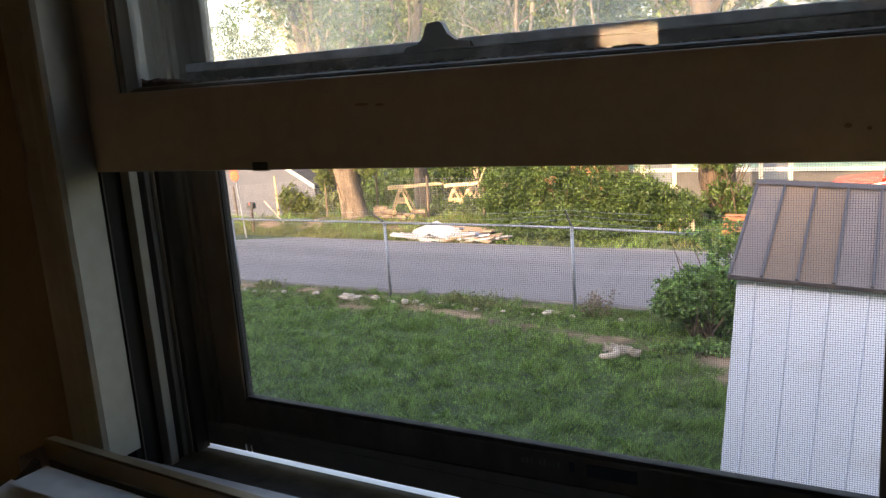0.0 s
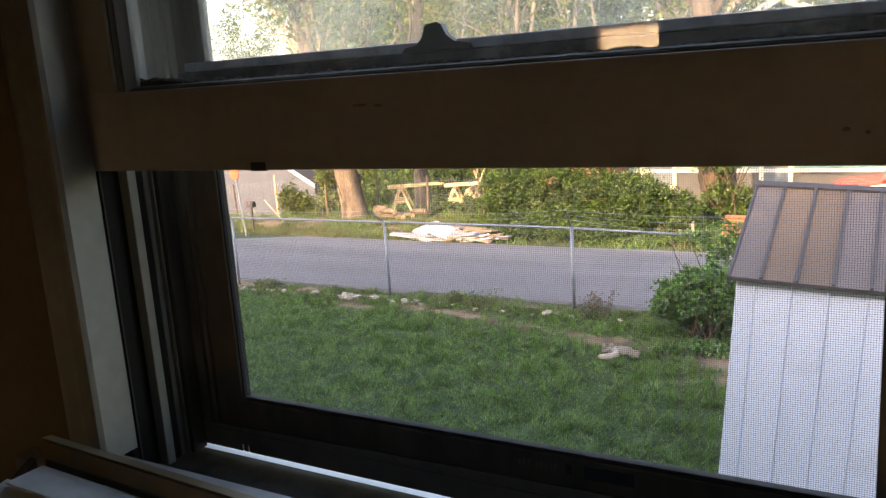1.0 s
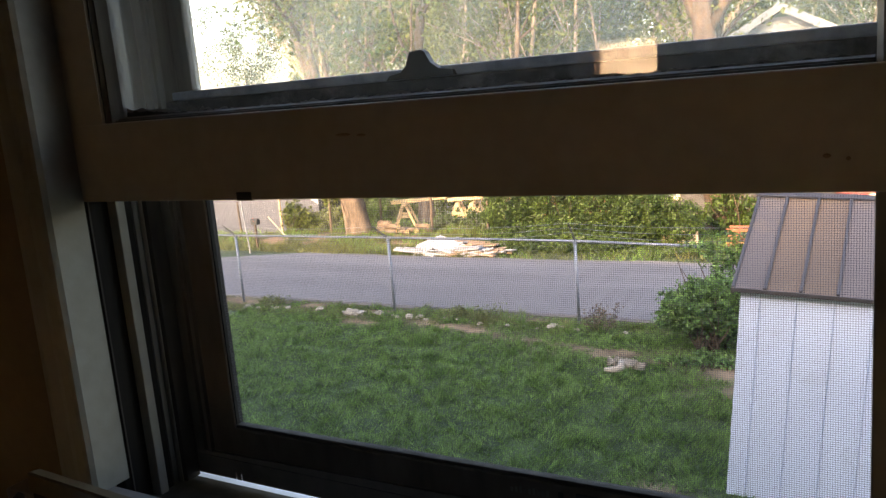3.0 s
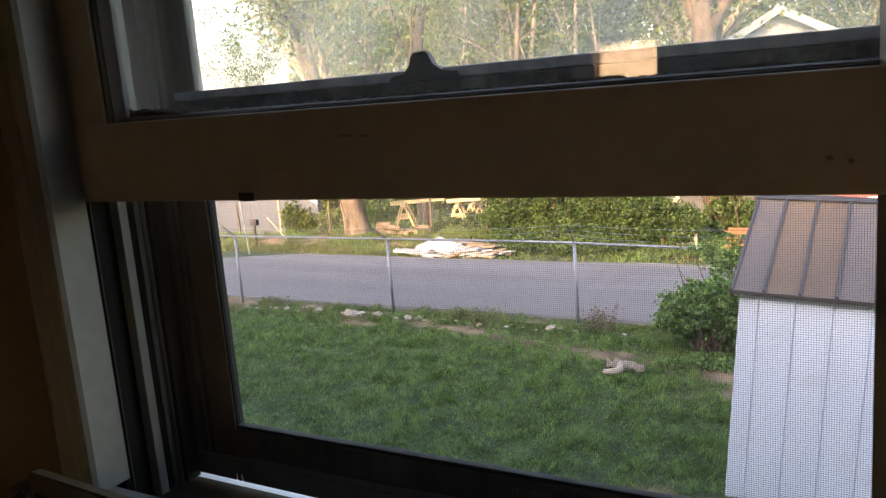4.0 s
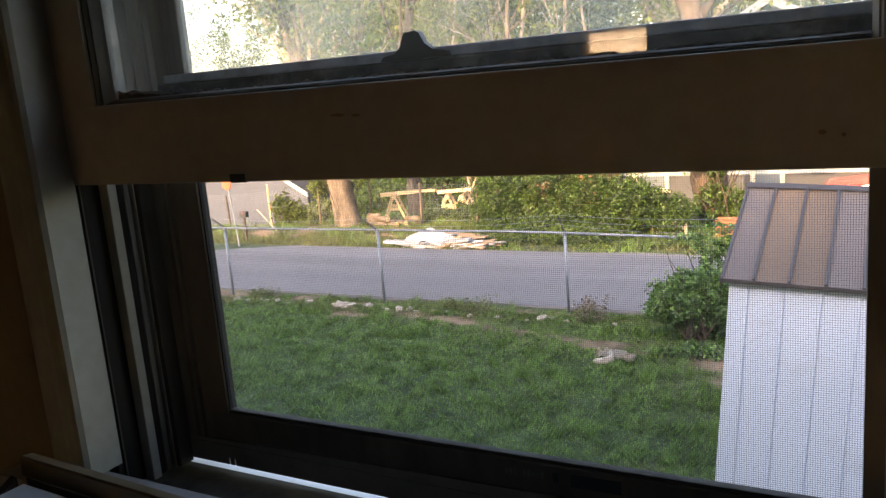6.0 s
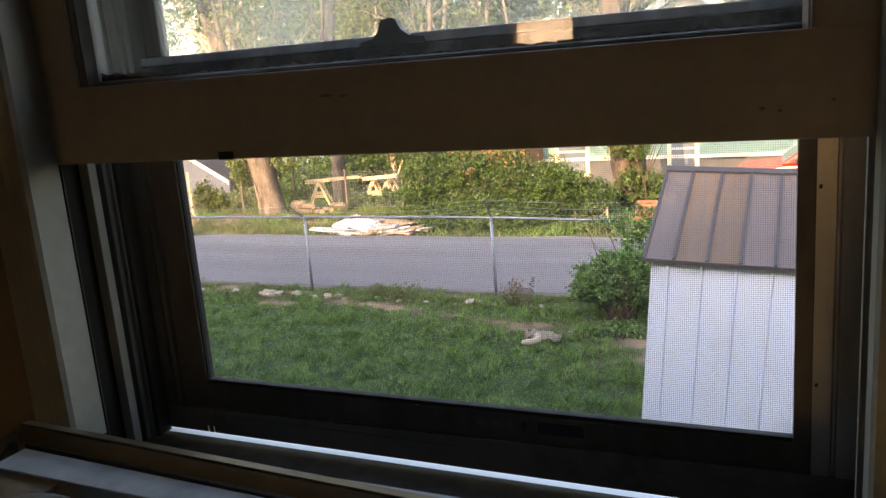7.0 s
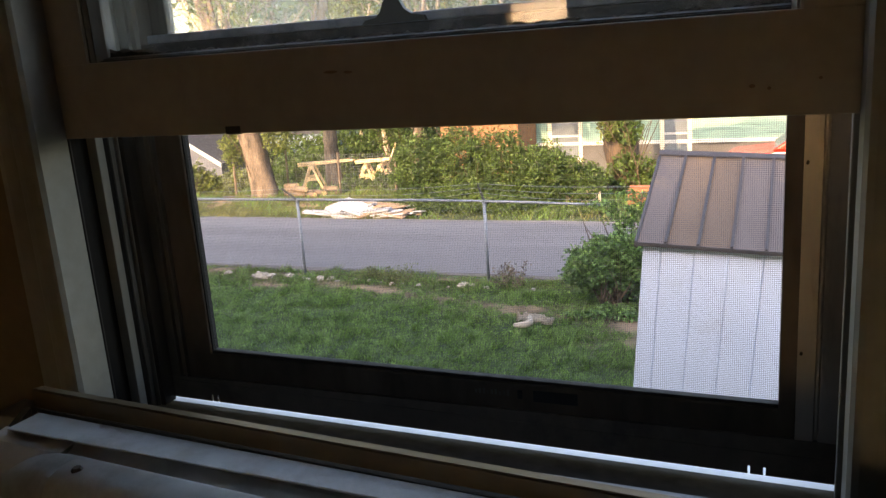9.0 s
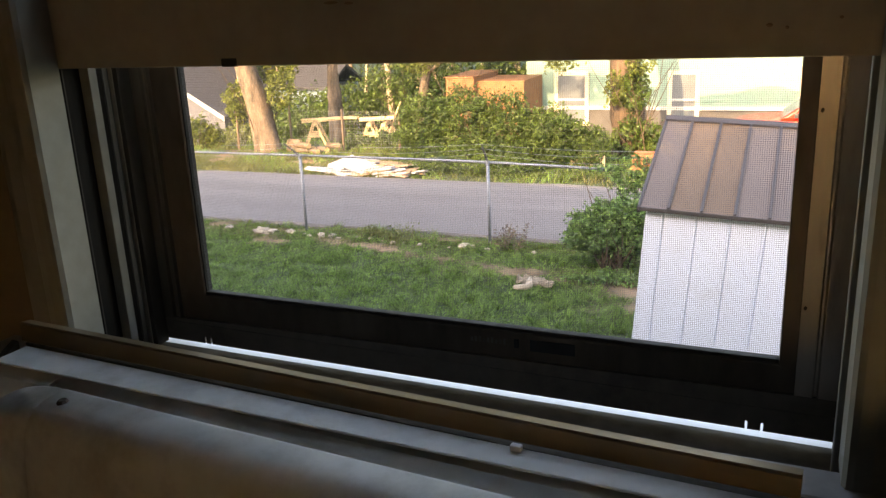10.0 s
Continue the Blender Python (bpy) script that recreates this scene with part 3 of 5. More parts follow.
def build_storm_window():
    s = thing("storm_window", "aluminium storm window with a dark-framed insect screen", "storm window", (0.38, 0.1, 2.846))
    o = Matrix.Translation((-0.38, -0.1, -2.846))

    def p(name, bm, mat, label=""):
        bm.transform(o)
        return part(name, bm, mat, s, label)
    # fixed frame: side channels with two tracks, bottom expander with drain slots
    for e, sg in ((0.004, 1), (0.770, -1)):
        pts = [(-0.026, 0.093), (-0.026, 0.0916), (e + sg * 0.012, 0.0916), (e + sg * 0.013, 0.096), (e + sg * 0.020, 0.096), (e + sg * 0.021, 0.0905),
               (e + sg * 0.024, 0.0905), (e + sg * 0.025, 0.097), (e + sg * 0.044, 0.097), (e + sg * 0.044, 0.116), (-0.026, 0.116)]
        if sg < 0:
            pts = [(e, 0.093), (e - 0.004, 0.0915), (e - 0.022, 0.0925), (e - 0.0235, 0.096), (e - 0.0255, 0.096), (e - 0.027, 0.0925), (e - 0.042, 0.0925),
                   (e - 0.0425, 0.098), (e - 0.046, 0.098), (e - 0.046, 0.116), (e, 0.116)]
        p("side_channel", profile(pts, 2.874, 4.24, "z"), "alu" if sg < 0 else "channel", "dull aluminium side channel")
    rng = random.Random(3)
    for z in (3.135, 3.055, 2.96, 3.01, 3.09):
        bm = bmesh.new()
        bmesh.ops.create_icosphere(bm, subdivisions=1, radius=0.0016, matrix=Matrix.Translation((0.731 + 0.03 * (rng.random() > 0.5), 0.0925, z)) @ Matrix.Diagonal((1, 0.5, 1.4, 1)))
        p("rivet", bm, "jamb", "dark rivet")
    slots = sorted([0.0612, 0.0695, 0.6885, 0.7025])
    cuts = [-0.026] + [c for x in slots for c in (x - 0.0011, x + 0.0011)] + [0.784]
    for a, b in zip(cuts[0::2], cuts[1::2]):
        p("bottom_expander", falling(box((a, 0.0915, 2.8452), (b, 0.0955, 2.8535))), "grime", "dark drain-slotted bottom strip")
    p("bottom_strip", falling(box((-0.026, 0.0915, 2.8535), (0.784, 0.0955, 2.869))), "grime", "grimy bottom strip")
    p("bottom_frame", box((-0.004, 0.0925, 2.8545), (0.784, 0.116, 2.874), 0.001), "grime", "dark grimy bottom frame rail")
    # screen panel, a little lower on its right
    def settled(bm):
        for v in bm.verts:
            if v.co.z > 2.89:
                v.co.z += 0.0073 * (0.713 - v.co.x)
        return bm
    p("screen_rail", settled(box((0.030, 0.0935, 2.8745), (0.736, 0.106, 2.9028), 0.002)), "dark_alu", "dark screen frame rail")
    p("screen_lip", settled(box((0.0675, 0.0955, 2.9030), (0.7130, 0.105, 2.9068), 0.0008)), "jamb", "thin rubber lip of the screen")
    for a, b in ((0.030, 0.0675), (0.7130, 0.7290)):
        p("screen_stile", box((a, 0.0936, 2.8985), (b, 0.1059, 3.268), 0.002), "dark_alu", "dark screen frame stile")
    # black strip added to keep the stile's sky-lit inner face dark
    p("edge_shade_strip", box((0.0676, 0.0960, 2.9095), (0.0692, 0.1062, 3.246)), "channel_black", "added black strip shading the screen stile's inner edge")
    p("latch_slot", box((0.476, 0.0925, 2.886), (0.523, 0.094, 2.8985), 0.0006), "black", "black finger latch recess")
    p("latch_slot", box((0.459, 0.0922, 2.888), (0.464, 0.094, 2.8975), 0.0006), "black", "small black latch catch")
    for k in range(9):
        p("stamped_mark", box((0.411 + k * 0.0045, 0.0932, 2.890), (0.4135 + k * 0.0045, 0.0937, 2.8945 + 0.001 * (k % 3))), "channel", "faint stamped mark")
    x0, x1, z0, z1, step = 0.065, 0.7145, 2.907, 3.262, 0.00185
    segs = [((x0 + i * step, 0.1002, z0), (x0 + i * step, 0.1002, z1)) for i in range(int((x1 - x0) / step) + 1)]
    segs += [((x0, 0.1, z0 + i * step), (x1, 0.1, z0 + i * step)) for i in range(int((z1 - z0) / step) + 1)]
    V, F = prisms(segs, 0.00016)
    V = [o @ v for v in V]
    from_arrays("insect_screen", V, F, "wire", s, "fine dark insect screen mesh")["kind"] = "stuff"
    # middle rail, latch tab and the glazed panel above
    p("middle_rail", box((0.030, 0.0945, 3.247), (0.736, 0.108, 3.2792), 0.002), "grime_black", "dark grimy lower part of the rail")
    # skylight on the top of the rail is put into this lighter blue-grey
    p("meeting_rail", box((0.040, 0.0955, 3.2794), (0.730, 0.112, 3.2885), 0.002), "storm_rail", "storm panel rail, painted blue-grey for its sky-lit top")
    for a, b in ((0.030, 0.069), (0.712, 0.7345)):
        p("panel_stile", box((a, 0.098, 3.2887), (b, 0.112, 4.22), 0.002), "channel" if a < 0.1 else "storm_rail", "grey storm panel stile")
    g = p("panel_pane", box((0.068, 0.1045, 3.288), (0.713, 0.1065, 4.22)), "storm_glass", "storm panel glass")
    g.visible_shadow = False
    pts = [(-0.034, 0.0), (-0.030, 0.004), (-0.018, 0.006), (-0.012, 0.012), (-0.009, 0.0205), (-0.007, 0.0235), (0.004, 0.0245), (0.008, 0.0225), (0.013, 0.013), (0.021, 0.007), (0.034, 0.005), (0.036, 0.0)]
    bm = profile([(0.351 + u, 3.2795 + v) for u, v in pts], 0.090, 0.0975, "y")
    p("latch_tab", bm, "black", "black lift latch tab")
    return s


build_storm_window()


# ---- low heater cover under the window ----
def build_cover():
    ang = math.degrees(math.atan2(-0.052, 0.69))
    c = thing("heater_cover", "chipped off-white metal heater cover with a bronzed back rim", "heater cover", pose(0.04, -0.138, FLOOR_Z, 0, 0, ang))
    base = 2.957 - FLOOR_Z
    forward = Matrix.Translation((0.0, -0.011, 0.0059))
    L = 0.69

    def p(name, pts, a, b, mat, label="", smooth=False, right=None):
        """A strip of profile pts; right: the (y, z) by which its points differ at the far end."""
        bm = profile([(y, base + z) for y, z in pts], a, b)
        if right:
            n = len(pts)
            bm.verts.ensure_lookup_table()
            for k, (dy, dz) in enumerate(right):
                for v, e in ((bm.verts[k], a), (bm.verts[k + n], b)):
                    v.co.y += dy * e / L
                    v.co.z += dz * e / L
        if name not in ("rim", "back_plate"):
            bm.transform(forward)
        return part(name, bm, mat, c, label, smooth)
    low = (0.0, 0.0035)
    p("rim", [(0.010, 0.0), (0.0, 0.0015), (-0.002, 0.0), (-0.003, -0.0165), (-0.001, -0.018), (0.010, -0.016)], 0.0, L, "brass", "bronzed metal back rim",
      right=((0, 0), (0, 0), (0, 0), low, low, low))
    up = (0.0035, 0.0015)
    p("top_panel", [(-0.004, -0.0205), (-0.006, -0.0185), (-0.040, -0.0190), (-0.0412, -0.0197), (-0.040, -0.0210), (-0.004, -0.0215)], 0.026, L + 0.25, "cover", "off-white flat top strip",
      right=(up, up, (0.0195, 0.0015), (0.0195, 0.0015), (0.0195, 0.0015), up))
    p("groove", [(0.0, -0.0225), (-0.030, -0.0235), (-0.046, -0.0320), (-0.050, -0.0320), (-0.050, -0.07), (0.0, -0.07)], 0.105, L + 0.25, "cover", "shaded recessed slot")
    body = [(-0.0505, -0.035), (-0.0505, -0.0235), (-0.052, -0.0215), (-0.056, -0.0205), (-0.074, -0.0215), (-0.083, -0.0245), (-0.090, -0.031), (-0.095, -0.042), (-0.099, -0.060), (-0.102, -0.085), (-0.104, -0.13), (-0.104, -base), (-0.0505, -base)]
    p("body", body, 0.1349, L + 0.25, "cover", "off-white rounded front casing", True)
    p("end_cap", [(-0.002, -0.0175), (-0.03, -0.034), (-0.06, -0.055), (-0.09, -0.08), (-0.10, -0.14), (-0.10, -base), (-0.002, -base)], 0.0, 0.0095, "jamb", "dark end plate")
    bm = bmesh.new()                       # rounded end of the body, swept down to the end plate
    rings = []
    for k in range(13):
        u = k / 12
        drop, pull = 0.055 * (1 - math.cos(u * math.pi / 2)), 0.10 * math.sin(u * math.pi / 2)
        rings.append([bm.verts.new((0.1348 - pull, min(y, -0.0505), base + max(z - drop * (1.0 if z > -0.1 else 0.0), -base))) for y, z in body[1:-1]])
    for r0, r1 in zip(rings, rings[1:]):
        for i in range(len(r0) - 1):
            bm.faces.new((r0[i], r0[i + 1], r1[i + 1], r1[i]))
    bmesh.ops.solidify(bm, geom=bm.faces[:], thickness=0.0015)
    bm.transform(forward)
    part("body_end", bm, "cover", c, "off-white rounded body end", True)
    p("end_shelf", [(-0.030, -0.0235), (-0.048, -0.0270), (-0.070, -0.045), (-0.085, -0.10), (-0.085, -base), (-0.030, -base)], 0.010, 0.104, "cover", "dull off-white flange beside the body")
    p("back_plate", [(0.010, -0.019), (0.0, -0.020), (-0.001, -base), (0.010, -base)], 0.0, L + 0.25, "jamb", "dark back plate")
    bm = bmesh.new()
    bmesh.ops.create_cone(bm, cap_ends=True, segments=8, radius1=0.0055, radius2=0.0035, depth=0.003, matrix=Matrix.Translation((0.153, -0.070, base - 0.0205)))
    bm.transform(forward)
    part("bolt", bm, "bark_dark", c, "rusty bolt head")
    part("clip", box((0.512, -0.0085, base - 0.0185), (0.520, -0.0035, base - 0.0135), 0.001, m=forward), "sill_white", c, "small white clip")

build_cover()


# ---- the yard ----
def build_shed():
    """A settled metal garden shed, leaning a little; eaves towards the house, ridge along its length."""
    lean = pose(-0.26, 5.6, 1.676, 0, 3.0, 0)
    s = thing("garden_shed", "leaning white metal garden shed with a brown ribbed roof", "shed", lean)
    W, D, BOT, RIDGE, OVER = 2.6, 2.4, -1.75, 0.498, 0.05
    rib, seam = 0.247, 0.2385

    def lean_more(bm):
        for v in bm.verts:
            v.co.x += 0.027 * min(v.co.z, 0.0)
        return bm
    # walls: front with upright ribs, the rest plain
    pts, x = [(0.02, 0.0)], 0.02
    for k in range(10):
        e = 0.129 + k * rib
        pts += [(e - 0.016, 0.0), (e - 0.012, -0.014), (e + 0.004, -0.014), (e + 0.006, 0.010), (e + 0.014, 0.0)]
    pts += [(W - 0.02, 0.0), (W - 0.02, 0.03), (0.02, 0.03)]
    part("front_wall", lean_more(profile(pts, BOT, -0.03, "z")), "shed_white", s, "white ribbed metal front wall")
    part("corner_post", lean_more(box((0.0, -0.004, BOT), (0.019, 0.05, -0.03), 0.003)), "shed_white", s)
    part("side_wall", lean_more(box((0.004, 0.052, BOT), (0.03, D, -0.03), 0.002)), "shed_white", s)
    part("side_wall", lean_more(box((W - 0.03, 0.032, BOT), (W, D, -0.03), 0.002)), "shed_white", s)
    part("back_wall", lean_more(box((0.032, D - 0.03, BOT), (W - 0.032, D, -0.03), 0.002)), "shed_white", s)
    part("gable", profile([(0.0, -0.028), (D / 2, RIDGE - 0.04), (D, -0.028)], 0.006, 0.03), "shed_white", s)
    part("gable", profile([(0.0, -0.028), (D / 2, RIDGE - 0.04), (D, -0.028)], W - 0.03, W - 0.006), "shed_white", s)
    # roof: separate panels with raised seams
    for side in (0, 1):
        ea, ri = (-OVER, 0.0 - 0.012), (D / 2, RIDGE)
        if side:
            ea = (D + OVER, -0.012)
        t = 0.012
        edges = [-0.04, 0.170] + [0.170 + seam * k for k in range(1, 10)] + [W + 0.04]
        for a, b in zip(edges, edges[1:]):
            part("roof_panel", profile([ea, ri, (ri[0], ri[1] + t), (ea[0], ea[1] + t)], a + 0.001, b - 0.001), "shed_rust" if 0.1 < a < 0.5 else "shed_roof", s)
        # dark seam colour stands for the shadow line beside each seam
        for e in edges[1:-1]:
            part("seam", profile([(ea[0], ea[1] + t + 0.0005), (ri[0], ri[1] + t + 0.0005), (ri[0], ri[1] + t + 0.018), (ea[0], ea[1] + t + 0.018)], e - 0.011, e + 0.011), "shed_trim", s)
        for e0, e1 in ((-0.062, -0.041), (W + 0.041, W + 0.062)):
            part("rake_trim", profile([(ea[0], ea[1] - 0.03), (ri[0], ri[1] - 0.03), (ri[0], ri[1] + t + 0.012), (ea[0], ea[1] + t + 0.012)], e0, e1), "shed_trim", s)
    part("ridge_cap", profile([(D / 2 - 0.06, RIDGE + 0.008), (D / 2, RIDGE + 0.036), (D / 2 + 0.06, RIDGE + 0.008), (D / 2 + 0.06, RIDGE - 0.004), (D / 2, RIDGE + 0.015), (D / 2 - 0.06, RIDGE - 0.004)], -0.06, W + 0.06), "shed_trim", s)
    part("eave_trim", box((-0.062, -OVER - 0.012, -0.026), (W + 0.062, -OVER - 0.001, 0.006), 0.004), "shed_trim", s)


build_shed()


def build_fence():
    f = thing("chain_link_fence", "galvanised chain-link fence with bent barbed-wire arms", "fence", (0, 9.7, 0))
    posts = [-15.1, -12.05, -9.02, -5.98, -3.02, 0.05, 3.1]
    top = 1.165
    for x in posts:
        V, F = tubes([[((x, 0, -0.1), 0.023), ((x, 0, top - 0.03), 0.023)]], 10)
        post = from_arrays("post", V, F, "steel", f, smooth=True)
        bm = bmesh.new()
        bmesh.ops.create_cone(bm, cap_ends=True, segments=10, radius1=0.030, radius2=0.026, depth=0.06, matrix=Matrix.Translation((x, 0, top - 0.02)))
        part("cap", bm, "steel", post)
    arms = {-12.05: (-0.24, 0.17), -9.02: (-0.25, 0.17), -5.98: (-0.24, 0.17), -3.02: (-0.075, 0.235), 0.05: (-0.1, 0.23)}
    tips = []
    for x, (dx, dz) in arms.items():
        V, F = tubes([[((x, 0, top - 0.01), 0.019), ((x + dx * 0.3, 0.0, top + dz * 0.25), 0.016), ((x + dx, -0.02, top + dz), 0.012)]], 6)
        from_arrays("arm", V, F, "black", f, "dark rusty barbed-wire arm")
        tips.append((x + dx, -0.02, top + dz))
    for k in range(3):
        line = []
        for a, b in zip(tips, tips[1:]):
            a, b = Vector(a), Vector(b)
            a = a + Vector((0, 0, -0.06 * k))
            b = b + Vector((0, 0, -0.06 * k))
            for i in range(8):
                u = i / 8
                line.append((a.lerp(b, u) + Vector((0, 0, -0.05 * 4 * u * (1 - u) * (1 + 0.5 * k))), 0.0022))
        V, F = tubes([line], 4)
        from_arrays("barbed_wire", V, F, "steel", f)
    lines = [((a, 0, top), 0.018) for a in np.linspace(-15.1, -1.35, 30)]
    V, F = tubes([[((p[0], 0, top - 0.05 * max(0, p[0] + 4.5) ** 2 / 9), r) for p, r in lines]], 10)
    from_arrays("top_rail", V, F, "steel", f, "galvanised top rail", True)
    segs, pitch, h0, h1 = [], 0.062, 0.03, top - 0.03
    H = h1 - h0
    x = -15.0
    while x < 3.0:
        for sg in (1, -1):
            a, b = (x, 0.033 * 1, h0), (x + sg * H * 0.9, 0.033, h1)
            if -15.1 < b[0] < 3.1:
                segs.append((a, b))
        x += pitch
    V, F = prisms(segs, 0.0008)
    from_arrays("wire_mesh", V, F, "steel", f, "diamond wire mesh")["kind"] = "stuff"


build_fence()


def build_lawn_blades():
    rng = np.random.default_rng(5)

    def blades(n, xr, yr, hgt, wid, keep, mat, name, label):
        x, y = rng.uniform(*xr, n), rng.uniform(*yr, n)
        ok = np.array([keep(a, b) for a, b in zip(x, y)])
        x, y = x[ok], y[ok]
        n = len(x)
        z = np.array([ground_height(a, b) for a, b in zip(x, y)]) - 0.004
        clump = np.array([0.55 + 1.1 * noise.noise(Vector((a * 2.4, b * 3.0, 1.0))) + 0.8 * noise.noise(Vector((a * 8, b * 9, 4.0))) + 0.55 * noise.noise(Vector((a * 21, b * 21, 6.0))) for a, b in zip(x, y)]).clip(0.3, 1.9)
        h = hgt * clump * rng.uniform(0.6, 1.3, n)
        a = rng.uniform(0, 2 * np.pi, n)
        ln = rng.uniform(0.35, 1.15, n) * h
        la = np.array([7.0 * noise.noise(Vector((q * 4.5, r * 4.5, 12.0))) for q, r in zip(x, y)]) + rng.normal(0, 0.7, n)   # tufts lean together
        w = wid * rng.uniform(0.7, 1.4, n)
        v = np.empty((n, 3, 3))
        v[:, 0] = np.stack([x - w * np.cos(a), y - w * np.sin(a), z], 1)
        v[:, 1] = np.stack([x + w * np.cos(a), y + w * np.sin(a), z], 1)
        v[:, 2] = np.stack([x + ln * np.cos(la), y + ln * np.sin(la), z + h], 1)
        f = np.arange(n * 3).reshape(-1, 3)
        ob = from_arrays(name, v.reshape(-1, 3).tolist(), f.tolist(), mat)
        tagged(ob, label, "grass", kind="stuff")

    blades(330000, (-8.6, 0.6), (3.0, 9.9), 0.075, 0.0046, lambda a, b: bare_earth(a, b) < 0.35 + 0.3 * rng.random() and a > -1.05 * (b + 0.6) + 0.3 and a < -0.02 * b, "blade", "lawn_grass", "short green lawn grass in uneven tufts")
    blades(20000, (-11, 0.5), (9.15, 9.98), 0.09, 0.004, lambda a, b: noise.noise(Vector((a * 1.6, b * 2, 9))) > -0.15, "dry_blade", "fence_line_grass", "taller yellowed grass along the fence")
    blades(70000, (-17, -1), (13.35, 17.0), 0.15, 0.009, lambda a, b: not (a < -10.5 and b < 13.6) and (a < -6.2 or rng.random() < 0.12) and bare_earth(a, b) < 0.25 + 0.45 * rng.random(), "dry_blade", "verge_grass", "sunlit rough yellow-green verge grass")
    blades(26000, (-17, -1), (13.5, 17.0), 0.17, 0.008, lambda a, b: noise.noise(Vector((a * 0.9, b * 1.2, 21))) > 0.0, "blade", "verge_weeds", "green weeds among the verge grass")
    blades(12000, (-22, 2), (17.0, 24.0), 0.22, 0.014, lambda a, b: True, "blade", "back_yard_grass", "rough green grass behind the road")


build_lawn_blades()


def rock(rng, r):
    bm = bmesh.new()
    bmesh.ops.create_icosphere(bm, subdivisions=2, radius=1.0)
    off = Vector((rng.random() * 50, rng.random() * 50, 0))
    sc = Vector((r * rng.uniform(0.8, 1.5), r * rng.uniform(0.7, 1.1), r * rng.uniform(0.45, 0.8)))
    for v in bm.verts:
        d = 1 + 0.45 * noise.noise(v.co * 1.3 + off) + 0.15 * noise.noise(v.co * 3.1 + off)
        v.co = Vector((v.co.x * sc.x, v.co.y * sc.y, v.co.z * sc.z)) * d
    return bm


def build_stones():
    rng = random.Random(11)
    spots = [(-8.62, 9.35, 0.09), (-8.45, 9.4, 0.06), (-7.3, 9.55, 0.06), (-6.80, 9.50, 0.08), (-6.62, 9.45, 0.14), (-6.48, 9.5, 0.10), (-6.25, 9.6, 0.06), (-6.15, 9.55, 0.07),
             (-5.75, 9.4, 0.07), (-5.55, 9.42, 0.08), (-5.4, 9.45, 0.06), (-4.75, 9.45, 0.05), (-4.35, 9.35, 0.06), (-4.2, 9.4, 0.05), (-3.95, 9.38, 0.05), (-3.3, 9.45, 0.08), (-3.18, 9.45, 0.06),
             (-8.25, 9.5, 0.04), (-7.6, 9.42, 0.035), (-7.05, 9.52, 0.04), (-5.9, 9.5, 0.04), (-5.25, 9.38, 0.035), (-4.55, 9.42, 0.035), (-3.5, 9.36, 0.035), (-2.95, 9.4, 0.04), (-2.3, 9.42, 0.035),
             (-7.9, 9.5, 0.05), (-5.0, 9.5, 0.04), (-3.7, 9.4, 0.04), (-2.6, 9.5, 0.05), (-8.1, 9.45, 0.045)]
    for x, y, r in spots:
        ob = link_mesh("stone", rock(rng, r * rng.uniform(0.6, 0.95)), "stone", smooth=False)
        ob.matrix_world = pose(x, y, ground_height(x, y) + r * 0.28, 0, 0, rng.uniform(0, 360))
        tagged(ob, "pale rough stone lying in grass by the fence", "stone", "stones along the fence")


build_stones()


def build_rag():
    bm = bmesh.new()
    n, m = 26, 12
    g = []
    for i in range(n + 1):
        row = []
        for j in range(m + 1):
            u, v = i / n, j / m
            x = 0.56 * u
            y = 0.20 * (v - 0.5) * (0.55 + 0.6 * math.sin(u * 3.0 + 0.2)) + 0.05 * math.sin(u * 5)
            z = 0.035 + 0.045 * noise.noise(Vector((u * 5, v * 4, 2))) + 0.03 * noise.noise(Vector((u * 13, v * 9, 5))) + 0.03 * math.sin(v * math.pi)
            row.append(bm.verts.new((x, y, max(z, 0.015))))
        g.append(row)
    for i in range(n):
        for j in range(m):
            bm.faces.new((g[i][j], g[i + 1][j], g[i + 1][j + 1], g[i][j + 1]))
    ret = bmesh.ops.solidify(bm, geom=bm.faces[:], thickness=0.008)
    # a trailing corner
    V, F = tubes([[((0.20, -0.03, 0.04), 0.05), ((0.25, -0.12, 0.035), 0.042), ((0.20, -0.20, 0.03), 0.036), ((0.10, -0.22, 0.025), 0.03), ((0.03, -0.20, 0.02), 0.018)]], 8)
    vs = [bm.verts.new((v[0], v[1], max(v[2], 0.01))) for v in V]
    for f in F:
        bm.faces.new([vs[k] for k in f])
    ob = link_mesh("cloth_rag", bm, "cloth", smooth=True)
    ob.matrix_world = pose(-2.12, 8.12, 0.02, 0, 0, -4) @ Matrix.Diagonal((0.82, 0.9, 1.35, 1))
    tagged(ob, "crumpled pale cloth lying on the lawn", "cloth")


build_rag()


def stems(base, n, spread, height, r, rng, bend=0.3):
    lines = []
    for k in range(n):
        a = rng.uniform(0, 2 * math.pi)
        p = Vector(base) + Vector((rng.uniform(-1, 1) * spread * 0.25, rng.uniform(-1, 1) * spread * 0.25, 0))
        d = Vector((math.cos(a) * bend, math.sin(a) * bend, 1)).normalized()
        line, h = [], height * rng.uniform(0.6, 1.1)
        for i in range(6):
            u = i / 5
            line.append((p.copy(), r * (1 - 0.8 * u)))
            d = (d + Vector((rng.uniform(-1, 1), rng.uniform(-1, 1), rng.uniform(-0.4, 0.4))) * 0.25).normalized()
            p = p + d * h / 5
        lines.append(line)
    return lines


